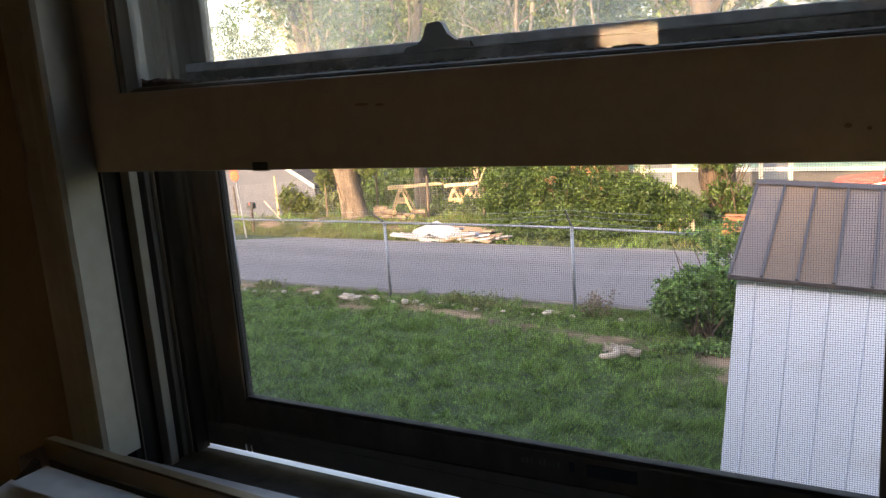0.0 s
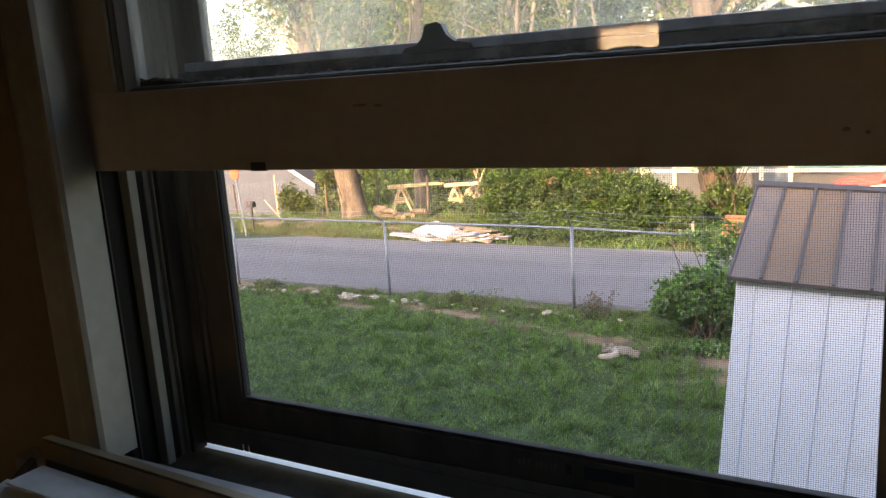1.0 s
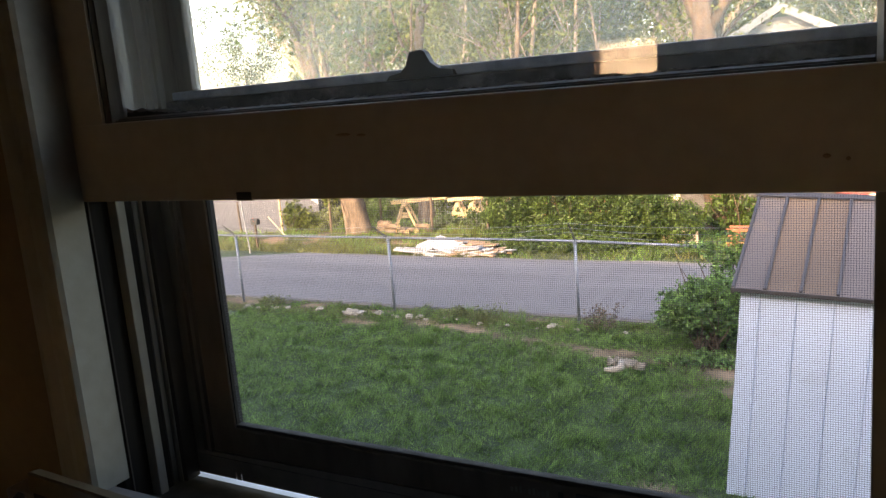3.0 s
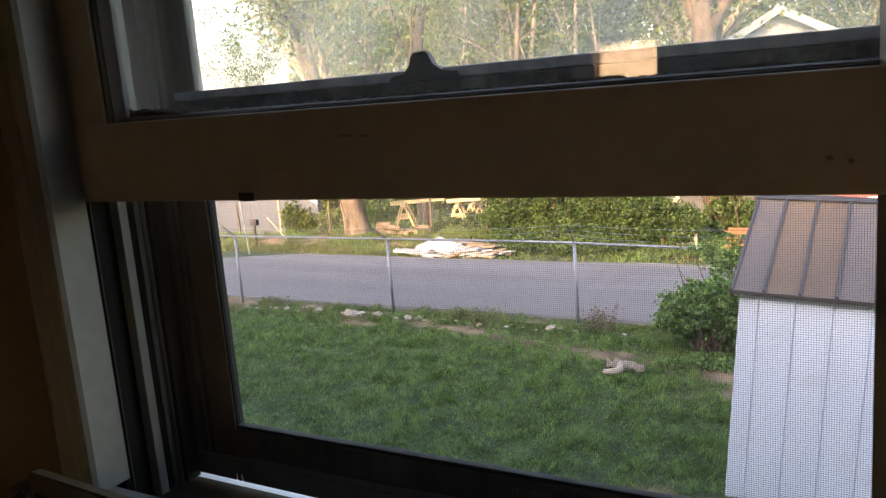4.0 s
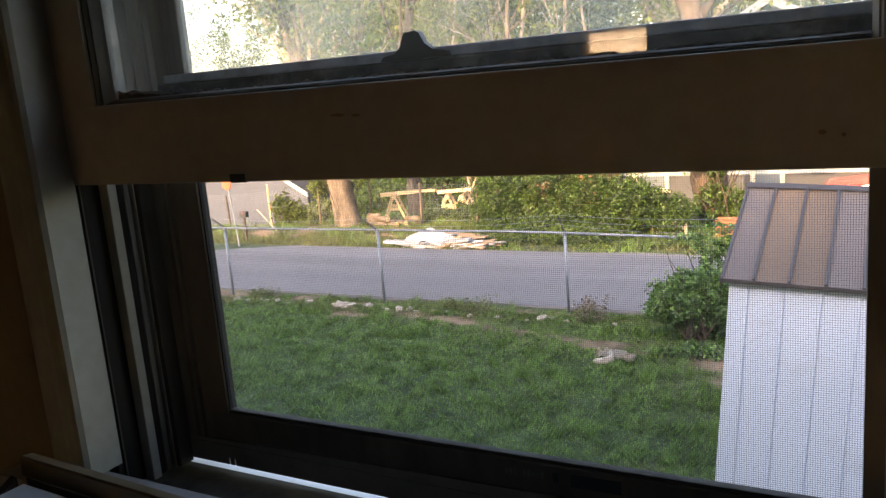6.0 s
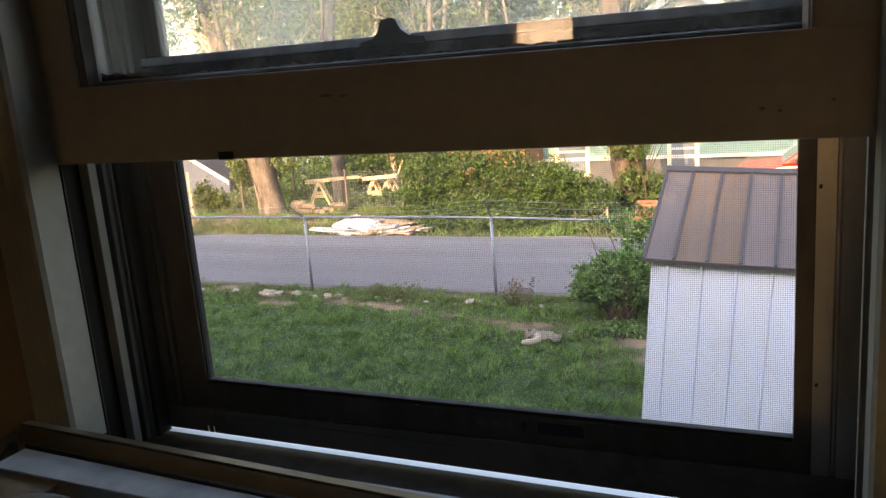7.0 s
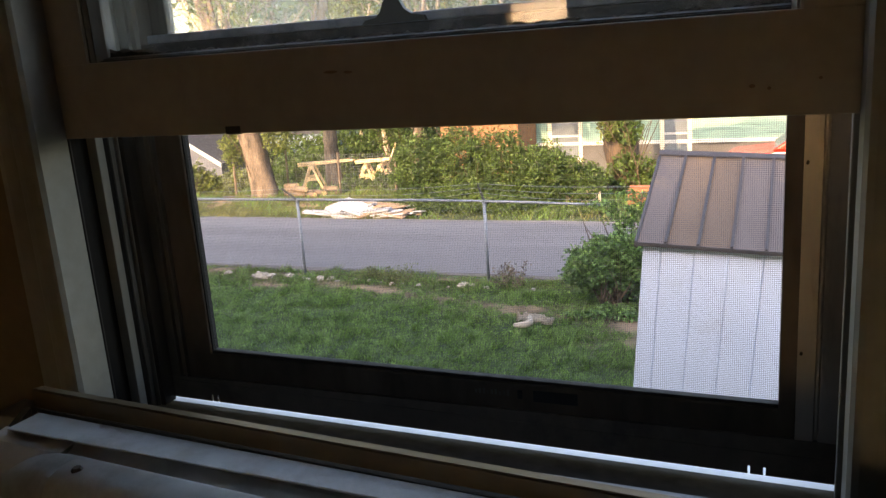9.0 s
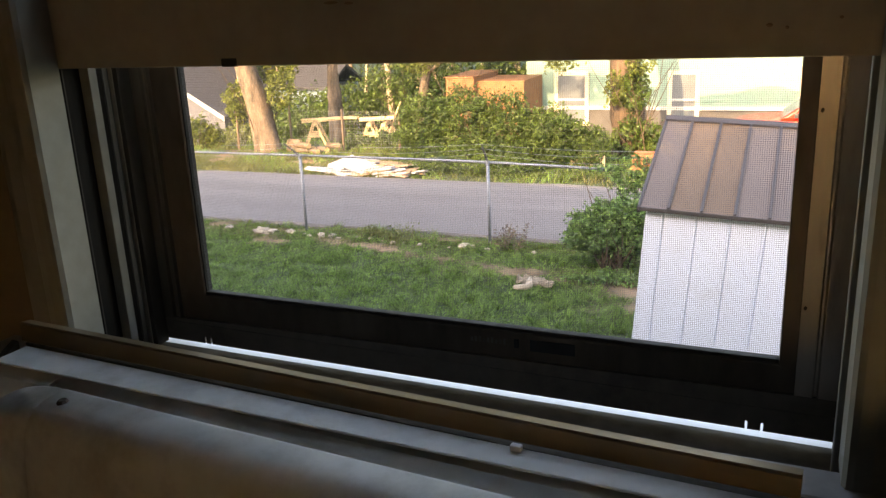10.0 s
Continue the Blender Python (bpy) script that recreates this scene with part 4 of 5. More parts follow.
def shrub(name, label, x, y, blobs, leaf, n, mat, seed, n_stems=14, category="bush"):
    """A bush: stems from one root and leaves on the uneven shells of overlapping masses."""
    rng = np.random.default_rng(seed)
    pr = random.Random(seed)
    s = thing(name, label, category, (x, y, ground_height(x, y)))
    V, F = tubes(stems((0, 0, -0.03), n_stems, 0.6, max(b[2] + b[5] for b in blobs) * 0.85, 0.016, pr, 0.45), 5)
    ob = from_arrays("stems", V, F, "bark_dark", s, "brown woody stems")
    if n_stems < 20:
        ob["kind"] = "stuff"
    vol = np.array([b[3] * b[4] + b[3] * b[5] for b in blobs])
    C = []
    for b, k in zip(blobs, (n * vol / vol.sum()).astype(int)):
        d = rng.normal(size=(k, 3))
        d /= np.linalg.norm(d, axis=1)[:, None]
        lump = np.array([0.78 + 0.5 * noise.noise(Vector(q) * 2.3 + Vector((seed, b[0], b[1]))) + 0.22 * noise.noise(Vector(q) * 6.0 + Vector((b[1], seed, 0))) for q in d])
        rad = lump * rng.uniform(0.55, 1.0, k) ** 0.5 * rng.choice([1, 1, 1, 1.12], k)
        c = np.array(b[:3]) + d * rad[:, None] * np.array(b[3:6])
        C.append(c[c[:, 2] > 0.02])
    C = np.concatenate(C)
    v, f = leaves(C, leaf, rng, 0.2)
    from_arrays("foliage", v.tolist(), f.tolist(), mat, s, "dense small green leaves")
    return s


shrub("yard_bush", "dense green leafy bush against the shed and fence", -1.15, 8.95,
      [(-0.12, 0.05, 0.50, 0.52, 0.42, 0.36), (0.3, 0.1, 0.5, 0.40, 0.42, 0.36), (-0.38, 0.0, 0.44, 0.26, 0.30, 0.24), (-0.05, 0.2, 0.2, 0.32, 0.3, 0.2), (0.1, 0.1, 0.75, 0.3, 0.3, 0.16)], 0.034, 19000, "bush_leaf", 21, 30)
shrub("fence_vine", "thin straggling green vine over the fence rail", -1.15, 9.6,
      [(0.0, 0.0, 1.0, 0.30, 0.12, 0.20), (0.35, 0.05, 1.05, 0.32, 0.15, 0.22), (-0.22, 0.0, 1.14, 0.26, 0.10, 0.07), (0.1, 0.0, 1.25, 0.20, 0.12, 0.10), (0.05, 0, 0.78, 0.22, 0.12, 0.25)], 0.036, 1150, "bush_leaf", 23, 12, "vine")
shrub("weed_patch", "low leafy green weeds in front of the bush", -1.0, 8.45,
      [(-0.35, 0, 0.03, 0.35, 0.13, 0.07), (0.1, 0.05, 0.03, 0.4, 0.16, 0.08), (-0.05, 0.2, 0.05, 0.3, 0.15, 0.09)], 0.036, 1500, "bush_leaf", 22, 16, "weeds")


def build_dry_weed():
    pr, rng = random.Random(8), np.random.default_rng(8)
    for x, y, h, label in ((-2.65, 9.45, 0.36, "tan dry weed clump with a dark top by the fence"), (-4.3, 9.5, 0.24, "thin dry weed stalks by the fence"), (-4.75, 9.55, 0.2, "thin dry weed stalks by the fence"), (-8.35, 9.6, 0.18, "tan dry grass tuft by the fence")):
        s = thing("dry_weed", label, "weeds", (x, y, ground_height(x, y)), "dry weeds along the fence")
        L = stems((0, 0, -0.02), 26, 0.7, h, 0.005, pr, 0.5)
        if x == -2.65:
            L += stems((0.1, 0, 0), 1, 0.05, 0.62, 0.006, pr, 0.05)
        V, F = tubes(L, 4)
        from_arrays("stalks", V, F, "dry_blade", s)
        C = np.array([Vector(p) + Vector((pr.gauss(0, 0.03), pr.gauss(0, 0.03), 0)) for l in L for p, r in l[2:] for _ in range(4)])
        v, f = leaves(C, 0.025, rng)
        from_arrays("withered_leaves", v.tolist(), f.tolist(), "bark" if x == -2.65 else "dry_blade", s, "withered brown leaves")


build_dry_weed()


# ---- across the road ----
def plank(L, w, t, bend=0.0):
    return box((-L / 2, -w / 2, 0), (L / 2, w / 2, t), 0.003)


def build_board_pile():
    rng = random.Random(17)
    pile = thing("board_pile", "heap of white painted and weathered boards on the verge", "lumber pile", (-7.0, 13.85, 0.0))
    for k in range(46):
        L, w, t = rng.uniform(0.55, 1.35), rng.uniform(0.08, 0.20), rng.uniform(0.015, 0.035)
        u = rng.uniform(-1, 1)
        x = u * 0.78
        h = 0.15 * (1 - abs(u) ** 1.6) * rng.uniform(0.2, 1.0) + 0.05
        ob = part("board", plank(L, w, t), "board_brown" if (rng.random() < 0.14 or (u > 0.45 and rng.random() < 0.5)) else "white_shaded", pile)
        ob.matrix_basis = pose(x, rng.uniform(-0.38, 0.30), h, rng.uniform(-14, 24), rng.uniform(-11, 11), rng.choice([0, 0, 8, -14, 25, 160]) + rng.uniform(-9, 9))
    # a bent sheet propped into a low peak
    for sgn, x in ((1, -0.62), (-1, -0.12)):
        ob = part("sheet", box((-0.30, -0.20, 0), (0.30, 0.20, 0.012), 0.002), "white_shaded", pile, "white siding sheet")
        ob.matrix_basis = pose(x, -0.22, 0.20, 27, -sgn * 20, 4)


build_board_pile()


def build_sawhorse(x, y, L, ang):
    z = ground_height(x, y)
    s = thing("sawhorse", "fresh pine sawhorse loaded with planks", "sawhorse", pose(x, y, z, 0, 0, ang), "sawhorses")
    H = 0.70
    part("beam", box((-L / 2, -0.045, H - 0.09), (L / 2, 0.045, H), 0.004), "pine", s)
    for e in (-1, 1):
        for d in (-1, 1):
            a, b = Vector((e * (L / 2 - 0.12), d * 0.03, H - 0.02)), Vector((e * (L / 2 - 0.02), d * 0.30, 0.0))
            q = (b - a)
            ob = part("leg", box((-0.02, -0.028, 0), (0.02, 0.028, q.length), 0.003), "pine", s)
            ob.matrix_basis = Matrix.Translation(a) @ q.to_track_quat("Z", "Y").to_matrix().to_4x4()
        part("brace", box((e * (L / 2 - 0.09) - 0.012, -0.16, 0.30), (e * (L / 2 - 0.09) + 0.012, 0.16, 0.38), 0.003), "pine", s)


build_sawhorse(-10.76, 18.0, 0.8, 116)
build_sawhorse(-9.2, 18.1, 0.8, 112)
build_sawhorse(-8.76, 18.15, 0.8, 104)


def build_planks():
    rng = random.Random(2)
    for x, y, L, z, a, n in ((-10.38, 18.0, 1.5, 0.46, 5, 3), (-9.0, 18.1, 0.85, 0.47, 3, 4)):
        for k in range(n):
            ob = link_mesh("plank", plank(L * rng.uniform(0.85, 1.1), 0.14, 0.038), "pine")
            ob.matrix_world = pose(x + rng.uniform(-0.1, 0.1), y + 0.09 * (k % 2) - 0.05, z + 0.039 * (k // 2), 0, -3 + rng.uniform(-2, 1), a + rng.uniform(-3, 3))
            tagged(ob, "fresh-cut pine plank lying across sawhorses", "plank", "planks on the sawhorses")
    ob = link_mesh("leaning_plank", plank(1.1, 0.09, 0.03), "pine")
    ob.matrix_world = pose(-8.75, 18.55, 0.36, 0, -66, 12)
    tagged(ob, "pine offcut leaning behind the sawhorses", "plank")


build_planks()


def build_garden_fence():
    f = thing("garden_fence", "sagging welded-wire garden fence on wooden stakes", "fence", (0, 0, 0))
    rng = random.Random(6)
    xs = np.arange(-17.0, -6.2, 1.55)
    pts = [(x, 16.75 + 0.1 * math.sin(x), ground_height(x, 16.75)) for x in xs]
    for x, y, z in pts:
        V, F = tubes([[((x, y, z - 0.05), 0.032), ((x + rng.uniform(-0.06, 0.06), y, z + rng.uniform(1.0, 1.25)), 0.026)]], 6)
        from_arrays("stake", V, F, "pine" if rng.random() < 0.5 else "bark", f)
    segs = []
    for a, b in zip(pts, pts[1:]):
        a, b = Vector(a), Vector(b)
        for k in range(17):
            segs.append((a + Vector((0, 0, 0.06 + 0.058 * k)), b + Vector((0, 0, 0.06 + 0.058 * k))))
        for k in range(22):
            p = a.lerp(b, k / 22)
            segs.append((p + Vector((0, 0, 0.05)), p + Vector((0, 0, 1.0))))
    V, F = prisms(segs, 0.0017)
    from_arrays("wire_mesh", V, F, "steel", f)["kind"] = "stuff"
    V, F = tubes([[((-11.9, 14.6, -0.02), 0.02), ((-12.6, 14.65, 0.62), 0.017)]], 6)
    from_arrays("brace_pole", V, F, "lattice", f, "pale leaning brace pole")


build_garden_fence()


def build_logs():
    rng = random.Random(9)
    for k in range(9):
        x, y, r, L = -9.75 + rng.uniform(-0.55, 0.55), 16.2 + rng.uniform(-0.2, 0.25), rng.uniform(0.06, 0.11), rng.uniform(0.3, 0.5)
        s = thing("log", "pinkish split firewood log on the ground", "log", pose(x, y, ground_height(x, y) + r + (0.12 if k > 5 else 0), 0, 0, rng.uniform(-25, 25)), "firewood by the tree")
        V, F = tubes([[((-L / 2, 0, 0), r), ((0, 0.01, 0), r * 0.96), ((L / 2, 0, 0), r * 0.93)]], 9)
        from_arrays("bark", V, F, "bark", s)
        for e in (-1, 1):
            V, F = tubes([[((e * L / 2, 0, 0), r * 0.9), ((e * (L / 2 + 0.004), 0, 0), r * 0.88)]], 9)
            from_arrays("cut_end", V, F, "pine", s)


build_logs()


def build_reflector_pole():
    s = thing("reflector_pole", "thin leaning pole with a red disc on top", "marker pole", pose(-12.1, 13.35, ground_height(-12.1, 13.35)))
    V, F = tubes([[((0, 0, -0.05), 0.018), ((-0.12, 0, 1.35), 0.016)]], 8)
    from_arrays("pole", V, F, "steel", s)
    bm = bmesh.new()
    bmesh.ops.create_cone(bm, cap_ends=True, segments=24, radius1=0.135, radius2=0.125, depth=0.02, matrix=Matrix.Translation((-0.125, -0.03, 1.42)) @ Euler((radians(90), 0, 0)).to_matrix().to_4x4())
    part("disc", bm, "reflector", s, "round red reflector disc")
    mb = thing("mailbox", "small black mailbox on a post", "mailbox", pose(-12.36, 13.9, ground_height(-12.36, 13.9)) @ Matrix.Diagonal((0.62, 0.62, 0.72, 1)))
    part("post", box((-0.035, -0.035, -0.05), (0.035, 0.035, 0.78), 0.004), "bark_dark", mb)
    pts = [(-0.09, 0.78), (-0.09, 0.90), (-0.07, 0.95), (-0.03, 0.98), (0.03, 0.98), (0.07, 0.95), (0.09, 0.90), (0.09, 0.78)]
    part("box", profile(pts, -0.14, 0.16), "black", mb)
    part("flag", box((0.0, -0.1, 0.9), (0.02, -0.092, 0.99)), "reflector", mb)


build_reflector_pole()


def build_lattice():
    s = thing("lattice_panel", "cream wooden lattice panel half hidden in weeds", "lattice", pose(-3.24, 15.2, ground_height(-3.2, 15.2) - 0.16))
    W, H = 0.66, 0.42
    for k in range(-5, 14):
        for sg in (1, -1):
            a = Vector((k * 0.1, 0, 0)) if sg > 0 else Vector((k * 0.1, 0.012, H))
            b = a + Vector((H, 0, H * sg))
            ts = [0.0, 1.0]
            if a.x < 0: ts[0] = -a.x / H
            if b.x > W: ts[1] = (W - a.x) / H
            if ts[1] - ts[0] < 0.1:
                continue
            p, q = a.lerp(b, ts[0]), a.lerp(b, ts[1])
            V, F = prisms([(p, q)], 0.018)
            V = [Vector((v.x, a.y + (v.y - a.y) * 0.3, v.z)) for v in V]
            from_arrays("slat", V, F, "lattice", s)
    for z in (0.0, H):
        part("rail", box((0, -0.012, z - 0.018), (W, 0.024, z + 0.018), 0.003), "lattice", s)
    for x in (0.0, W):
        part("upright", box((x - 0.02, -0.012, -0.2), (x + 0.02, 0.024, H), 0.003), "lattice", s)
    c = thing("wooden_crate", "orange-brown open wooden crate frame", "crate", pose(-2.0, 15.0, ground_height(-1.9, 15.0) - 0.05))
    for x in (0.0, 0.16, 0.62):
        part("upright", box((x, 0, 0), (x + 0.05, 0.05, 0.34), 0.004), "orange", c)
        part("upright", box((x, 0.35, 0), (x + 0.05, 0.40, 0.34), 0.004), "orange", c)
    for y in (0.0, 0.35):
        for z in (0.10, 0.345):
            part("rail", box((-0.02, y + 0.002, z), (0.70, y + 0.046, z + 0.05), 0.004), "orange", c)


build_lattice()


def build_gable_house():
    """White and mint house with its gable to the road."""
    X0, X1, Y, EAVE, APEX, D = -6.2, 2.8, 22.0, 2.05, 4.55, 9.0
    xc, g = -1.84, -0.75
    h = thing("gable_house", "mint and white clapboard house with cream window trim", "house", (0, 0, 0))
    part("foundation", box((X0, Y, g - 0.5), (X1, Y + D, 0.30), 0.01), "foundation", h, "grey block foundation")
    part("water_table", box((X0 - 0.03, Y - 0.05, 0.26), (X1 + 0.03, Y - 0.001, 0.36), 0.006), "house_white", h, "white board at the foot of the siding")
    part("wall", profile([(X0, 0.301), (X1, 0.301), (X1, EAVE), (xc, APEX - 0.05), (X0, EAVE)], Y + 0.02, Y + D, "y"), "mint", h)
    z = 0.36
    while z < APEX - 0.2:
        a, b = X0, X1
        if z > EAVE:
            u = (z + 0.1 - EAVE) / (APEX - EAVE)
            a, b = X0 + (xc - X0) * u, X1 + (xc - X1) * u
        if b - a > 0.2:
            part("clapboard", profile([(Y + 0.019, z), (Y - 0.012, z), (Y + 0.004, z + 0.125), (Y + 0.019, z + 0.125)], a, b), "mint" if z < EAVE + 0.3 else "house_white", h)
        z += 0.125
    for sg, xe in ((1, X0), (-1, X1)):
        d = Vector((xc - xe, APEX - EAVE)).normalized()
        nx, nz = -d.y * sg, abs(d.x)
        ex, ez = xe - d.x * 0.5, EAVE - d.y * 0.5
        part("roof", profile([(ex, ez + 0.02), (xc, APEX + 0.02), (xc, APEX + 0.14), (ex, ez + 0.14)], Y - 0.35, Y + D + 0.3, "y"), "shingle", h, "grey shingled roof slope")
        part("rake_board", profile([(ex, ez - 0.06), (xc, APEX - 0.06), (xc, APEX + 0.15), (ex, ez + 0.15)], Y - 0.42, Y - 0.352, "y"), "house_white", h, "wide white rake board")
    for x0, x1 in ((-5.40, -4.42), (-2.32, -1.50), (0.9, 1.75)):
        w = thing("window", "", "", (x0, Y, 0))
        w.parent = h
        z0, z1, t = -0.13, 1.30, 0.11
        W = x1 - x0
        for lo, hi, nm in (((0, -0.06, z0), (t, -0.02, z1), "trim"), ((W - t, -0.06, z0), (W, -0.02, z1), "trim"), ((t, -0.06, z1 - t), (W - t, -0.02, z1), "trim"), ((-0.04, -0.09, z0 - 0.06), (W + 0.04, -0.02, z0), "sill")):
            part(nm, box(lo, hi, 0.005), "house_cream", w)
        part("pane", box((t, -0.028, z0), (W - t, -0.022, z1 - t)), "pane", w)
        zm = (z0 + z1 - t) / 2
        part("sash_bar", box((t, -0.045, zm - 0.03), (W - t, -0.029, zm + 0.03), 0.004), "house_white", w)
        part("sash_bar", box((t, -0.045, z0 + 0.001), (W - t, -0.029, z0 + 0.06), 0.004), "house_white", w)
    del w


build_gable_house()


def build_grey_house():
    h = thing("grey_roofed_house", "low pale-sided house with a dark grey shingle roof", "house", (0, 0, 0))
    Y, D, xe, xw, ev = 24.0, 9.0, -18.0, -27.0, -0.42
    xc = (xe + xw) / 2
    ap = ev + (xe - xc) * 0.56
    # walls and clapboards carry their shade in the siding colour
    part("wall", profile([(xw, -3.0), (xe - 0.25, -3.0), (xe - 0.25, ev), (xc, ap - 0.1), (xw, ev)], Y, Y + D, "y"), "siding_shaded", h)
    z = -2.4
    while z < ap - 0.3:
        u = max(0.0, (z + 0.15 - ev) / (ap - ev))
        a, b = xw + (xc - xw) * u, xe - 0.25 + (xc - xe) * u
        part("clapboard", profile([(Y - 0.001, z), (Y - 0.045, z), (Y - 0.006, z + 0.16), (Y - 0.001, z + 0.16)], a, b), "siding_shaded", h)
        z += 0.16
    for sg, e in ((1, xe), (-1, xw)):
        part("roof", profile([(e, ev - 0.02), (xc, ap), (xc, ap + 0.1), (e, ev + 0.1)], Y - 0.3, Y + D + 0.3, "y"), "shingle", h, "dark grey shingle slope")
        part("rake_board", profile([(e, ev - 0.05), (xc, ap - 0.03), (xc, ap + 0.11), (e, ev + 0.11)], Y - 0.36, Y - 0.302, "y"), "house_white", h, "white rake board")
    b = thing("blue_shed", "small blue-painted outbuilding among trees", "outbuilding", (0, 0, 0))
    part("wall", box((-18.4, 27.5, -2.6), (-15.9, 30, 0.3), 0.01), "blue", b)
    part("roof", profile([(27.2, 0.25), (28.75, 1.0), (30.3, 0.25), (30.3, 0.35), (28.75, 1.12), (27.2, 0.35)], -18.6, -15.7), "shingle", b, "grey roof")
    o = thing("brick_outbuilding", "low orange-tan outbuilding behind the hedge", "outbuilding", (0, 0, 0))
    part("wall", box((-7.85, 20.0, -1.0), (-7.05, 22.0, 1.32), 0.01), "brick", o)
    part("wall", box((-7.046, 20.25, -1.0), (-5.75, 22.0, 1.22), 0.01), "brick", o)
    part("roof", box((-7.90, 19.95, 1.322), (-7.048, 22.1, 1.36), 0.01), "brick", o)


build_grey_house()


def build_car():
    c = thing("red_car", "red parked car beside the white house", "car", pose(-0.55, 19.2, ground_height(1.5, 19.6)))
    L, W = 4.3, 1.7
    low = [(0.0, 0.30), (0.02, 0.55), (0.15, 0.68), (1.15, 0.80), (4.0, 0.86), (4.28, 0.74), (4.3, 0.32), (4.1, 0.22), (0.2, 0.22)]
    b = part("body", profile(low, 0, W, "y"), "red", c)
    cab = [(1.05, 0.80), (1.75, 1.30), (1.95, 1.36), (3.1, 1.36), (3.35, 1.28), (3.95, 0.86)]
    b2 = part("cabin", profile(cab, 0.12, W - 0.12, "y"), "red", c)
    for ob in (b, b2):
        mod = ob.modifiers.new("bevel", "BEVEL")
        mod.width, mod.segments, mod.limit_method = 0.05, 3, "ANGLE"
    glass = [(1.36, 0.88), (1.84, 1.25), (2.45, 1.27), (2.45, 0.88)]
    part("side_window", profile(glass, 0.105, 0.118, "y"), "pane", c, "dark side window")
    part("side_window", profile([(2.52, 0.88), (2.52, 1.27), (3.1, 1.26), (3.5, 0.9)], 0.105, 0.118, "y"), "pane", c, "dark side window")
    part("windscreen", profile([(1.13, 0.865), (1.72, 1.285), (1.70, 1.30), (1.11, 0.88)], 0.2, W - 0.2, "y"), "pane", c, "dark windscreen")
    part("mirror", box((1.35, 0.0, 0.86), (1.45, 0.10, 0.97), 0.02), "black", c)
    for x in (0.78, 3.5):
        for y in (0.0, W - 0.2):
            bm = bmesh.new()
            bmesh.ops.create_cone(bm, cap_ends=True, segments=24, radius1=0.31, radius2=0.31, depth=0.2, matrix=Matrix.Translation((x, y + 0.1, 0.31)) @ Euler((radians(90), 0, 0)).to_matrix().to_4x4())
            w = part("wheel", bm, "rubber", c)
            bm = bmesh.new()
            bmesh.ops.create_cone(bm, cap_ends=True, segments=16, radius1=0.2, radius2=0.18, depth=0.22, matrix=Matrix.Translation((x, y + 0.1, 0.31)) @ Euler((radians(90), 0, 0)).to_matrix().to_4x4())
            part("rim", bm, "steel", w)
    part("headlight", box((0.0, 0.1, 0.5), (0.08, 0.4, 0.62), 0.02), "white_shaded", c)


build_car()


# ---- trees and hedges ----
def grow(p, d, length, r, level, rng, lines, tips, kids):
    """One limb with its branches, as tapered polylines; collects the places where leaves grow."""
    n = 6
    line, pts = [], []
    q = Vector(p)
    for i in range(n + 1):
        u = i / n
        line.append((q.copy(), max(r * (1 - 0.72 * u), 0.006)))
        pts.append((q.copy(), d.copy(), r * (1 - 0.72 * u)))
        d = (d + Vector((rng.uniform(-1, 1), rng.uniform(-1, 1), rng.uniform(-0.5, 0.8))) * (0.10 + 0.07 * level)).normalized()
        q = q + d * length / n
    lines.append(line)
    if level >= len(kids):
        tips += [a for a, _, _ in pts[2:]]
        return
    for k in range(kids[level]):
        a, dd, rr = pts[rng.randint(2 if level == 0 else 1, n)]
        side = Vector((rng.uniform(-1, 1), rng.uniform(-1, 1), rng.uniform(-0.1, 0.7))).normalized()
        nd = (dd * 0.55 + side * 0.8).normalized()
        grow(a, nd, length * rng.uniform(0.35, 0.6), rr * 0.42, level + 1, rng, lines, tips, kids)


def tree(name, label, x, y, height, r, seed, n_leaves, leaf, mat="leaf_light", bark="bark", stems_dirs=None, kids=(7, 4), spread=0.5, sides=7, fork=0.0):
    rng, nr = random.Random(seed), np.random.default_rng(seed)
    z = ground_height(x, y)
    s = thing(name, label, "tree", (x, y, z))
    lines, tips = [], []
    for d in stems_dirs or [(rng.uniform(-0.12, 0.12), rng.uniform(-0.12, 0.12), 1)]:
        grow(Vector((0, 0, fork - 0.15)), Vector(d).normalized(), height * rng.uniform(0.85, 1.05), r, 0, rng, lines, tips, kids)
    if fork:
        lines.insert(0, [(Vector((0, 0, fork * u - 0.15)), r * (1.9 - 0.5 * u)) for u in (0, 0.15, 0.4, 0.7, 1.0, 1.04)])
    foot = [lines[0][0][0].lerp(lines[0][1][0], u) for u in (0.0, 0.1, 0.22, 0.4, 0.6, 0.8)]
    lines[0] = [(q, r * w) for q, w in zip(foot, (1.4, 1.2, 1.06, 0.98, 0.95, 0.92))] + lines[0][1:]
    V, F = tubes(lines, sides)
    if sides >= 10:                        # furrowed, uneven bark on the trunks that stand near
        V = [v + noise.noise_vector(Vector((v.x * 5, v.y * 5, v.z * 1.6)) + Vector((seed, 0, 0))) * r * 0.16 for v in V]
    from_arrays("trunk", V, F, bark, s, "trunk and bare limbs", True)
    t = np.array([tuple(p) for p in tips])
    c = t[nr.integers(0, len(t), n_leaves)] + nr.normal(size=(n_leaves, 3)) * spread * np.array([1, 1, 0.8])
    c = c[c[:, 2] > 0.4]
    v, f = leaves(c, leaf, nr, 0.3)
    from_arrays("crown", v.tolist(), f.tolist(), mat, s, "sparse spring leaves")
    return s


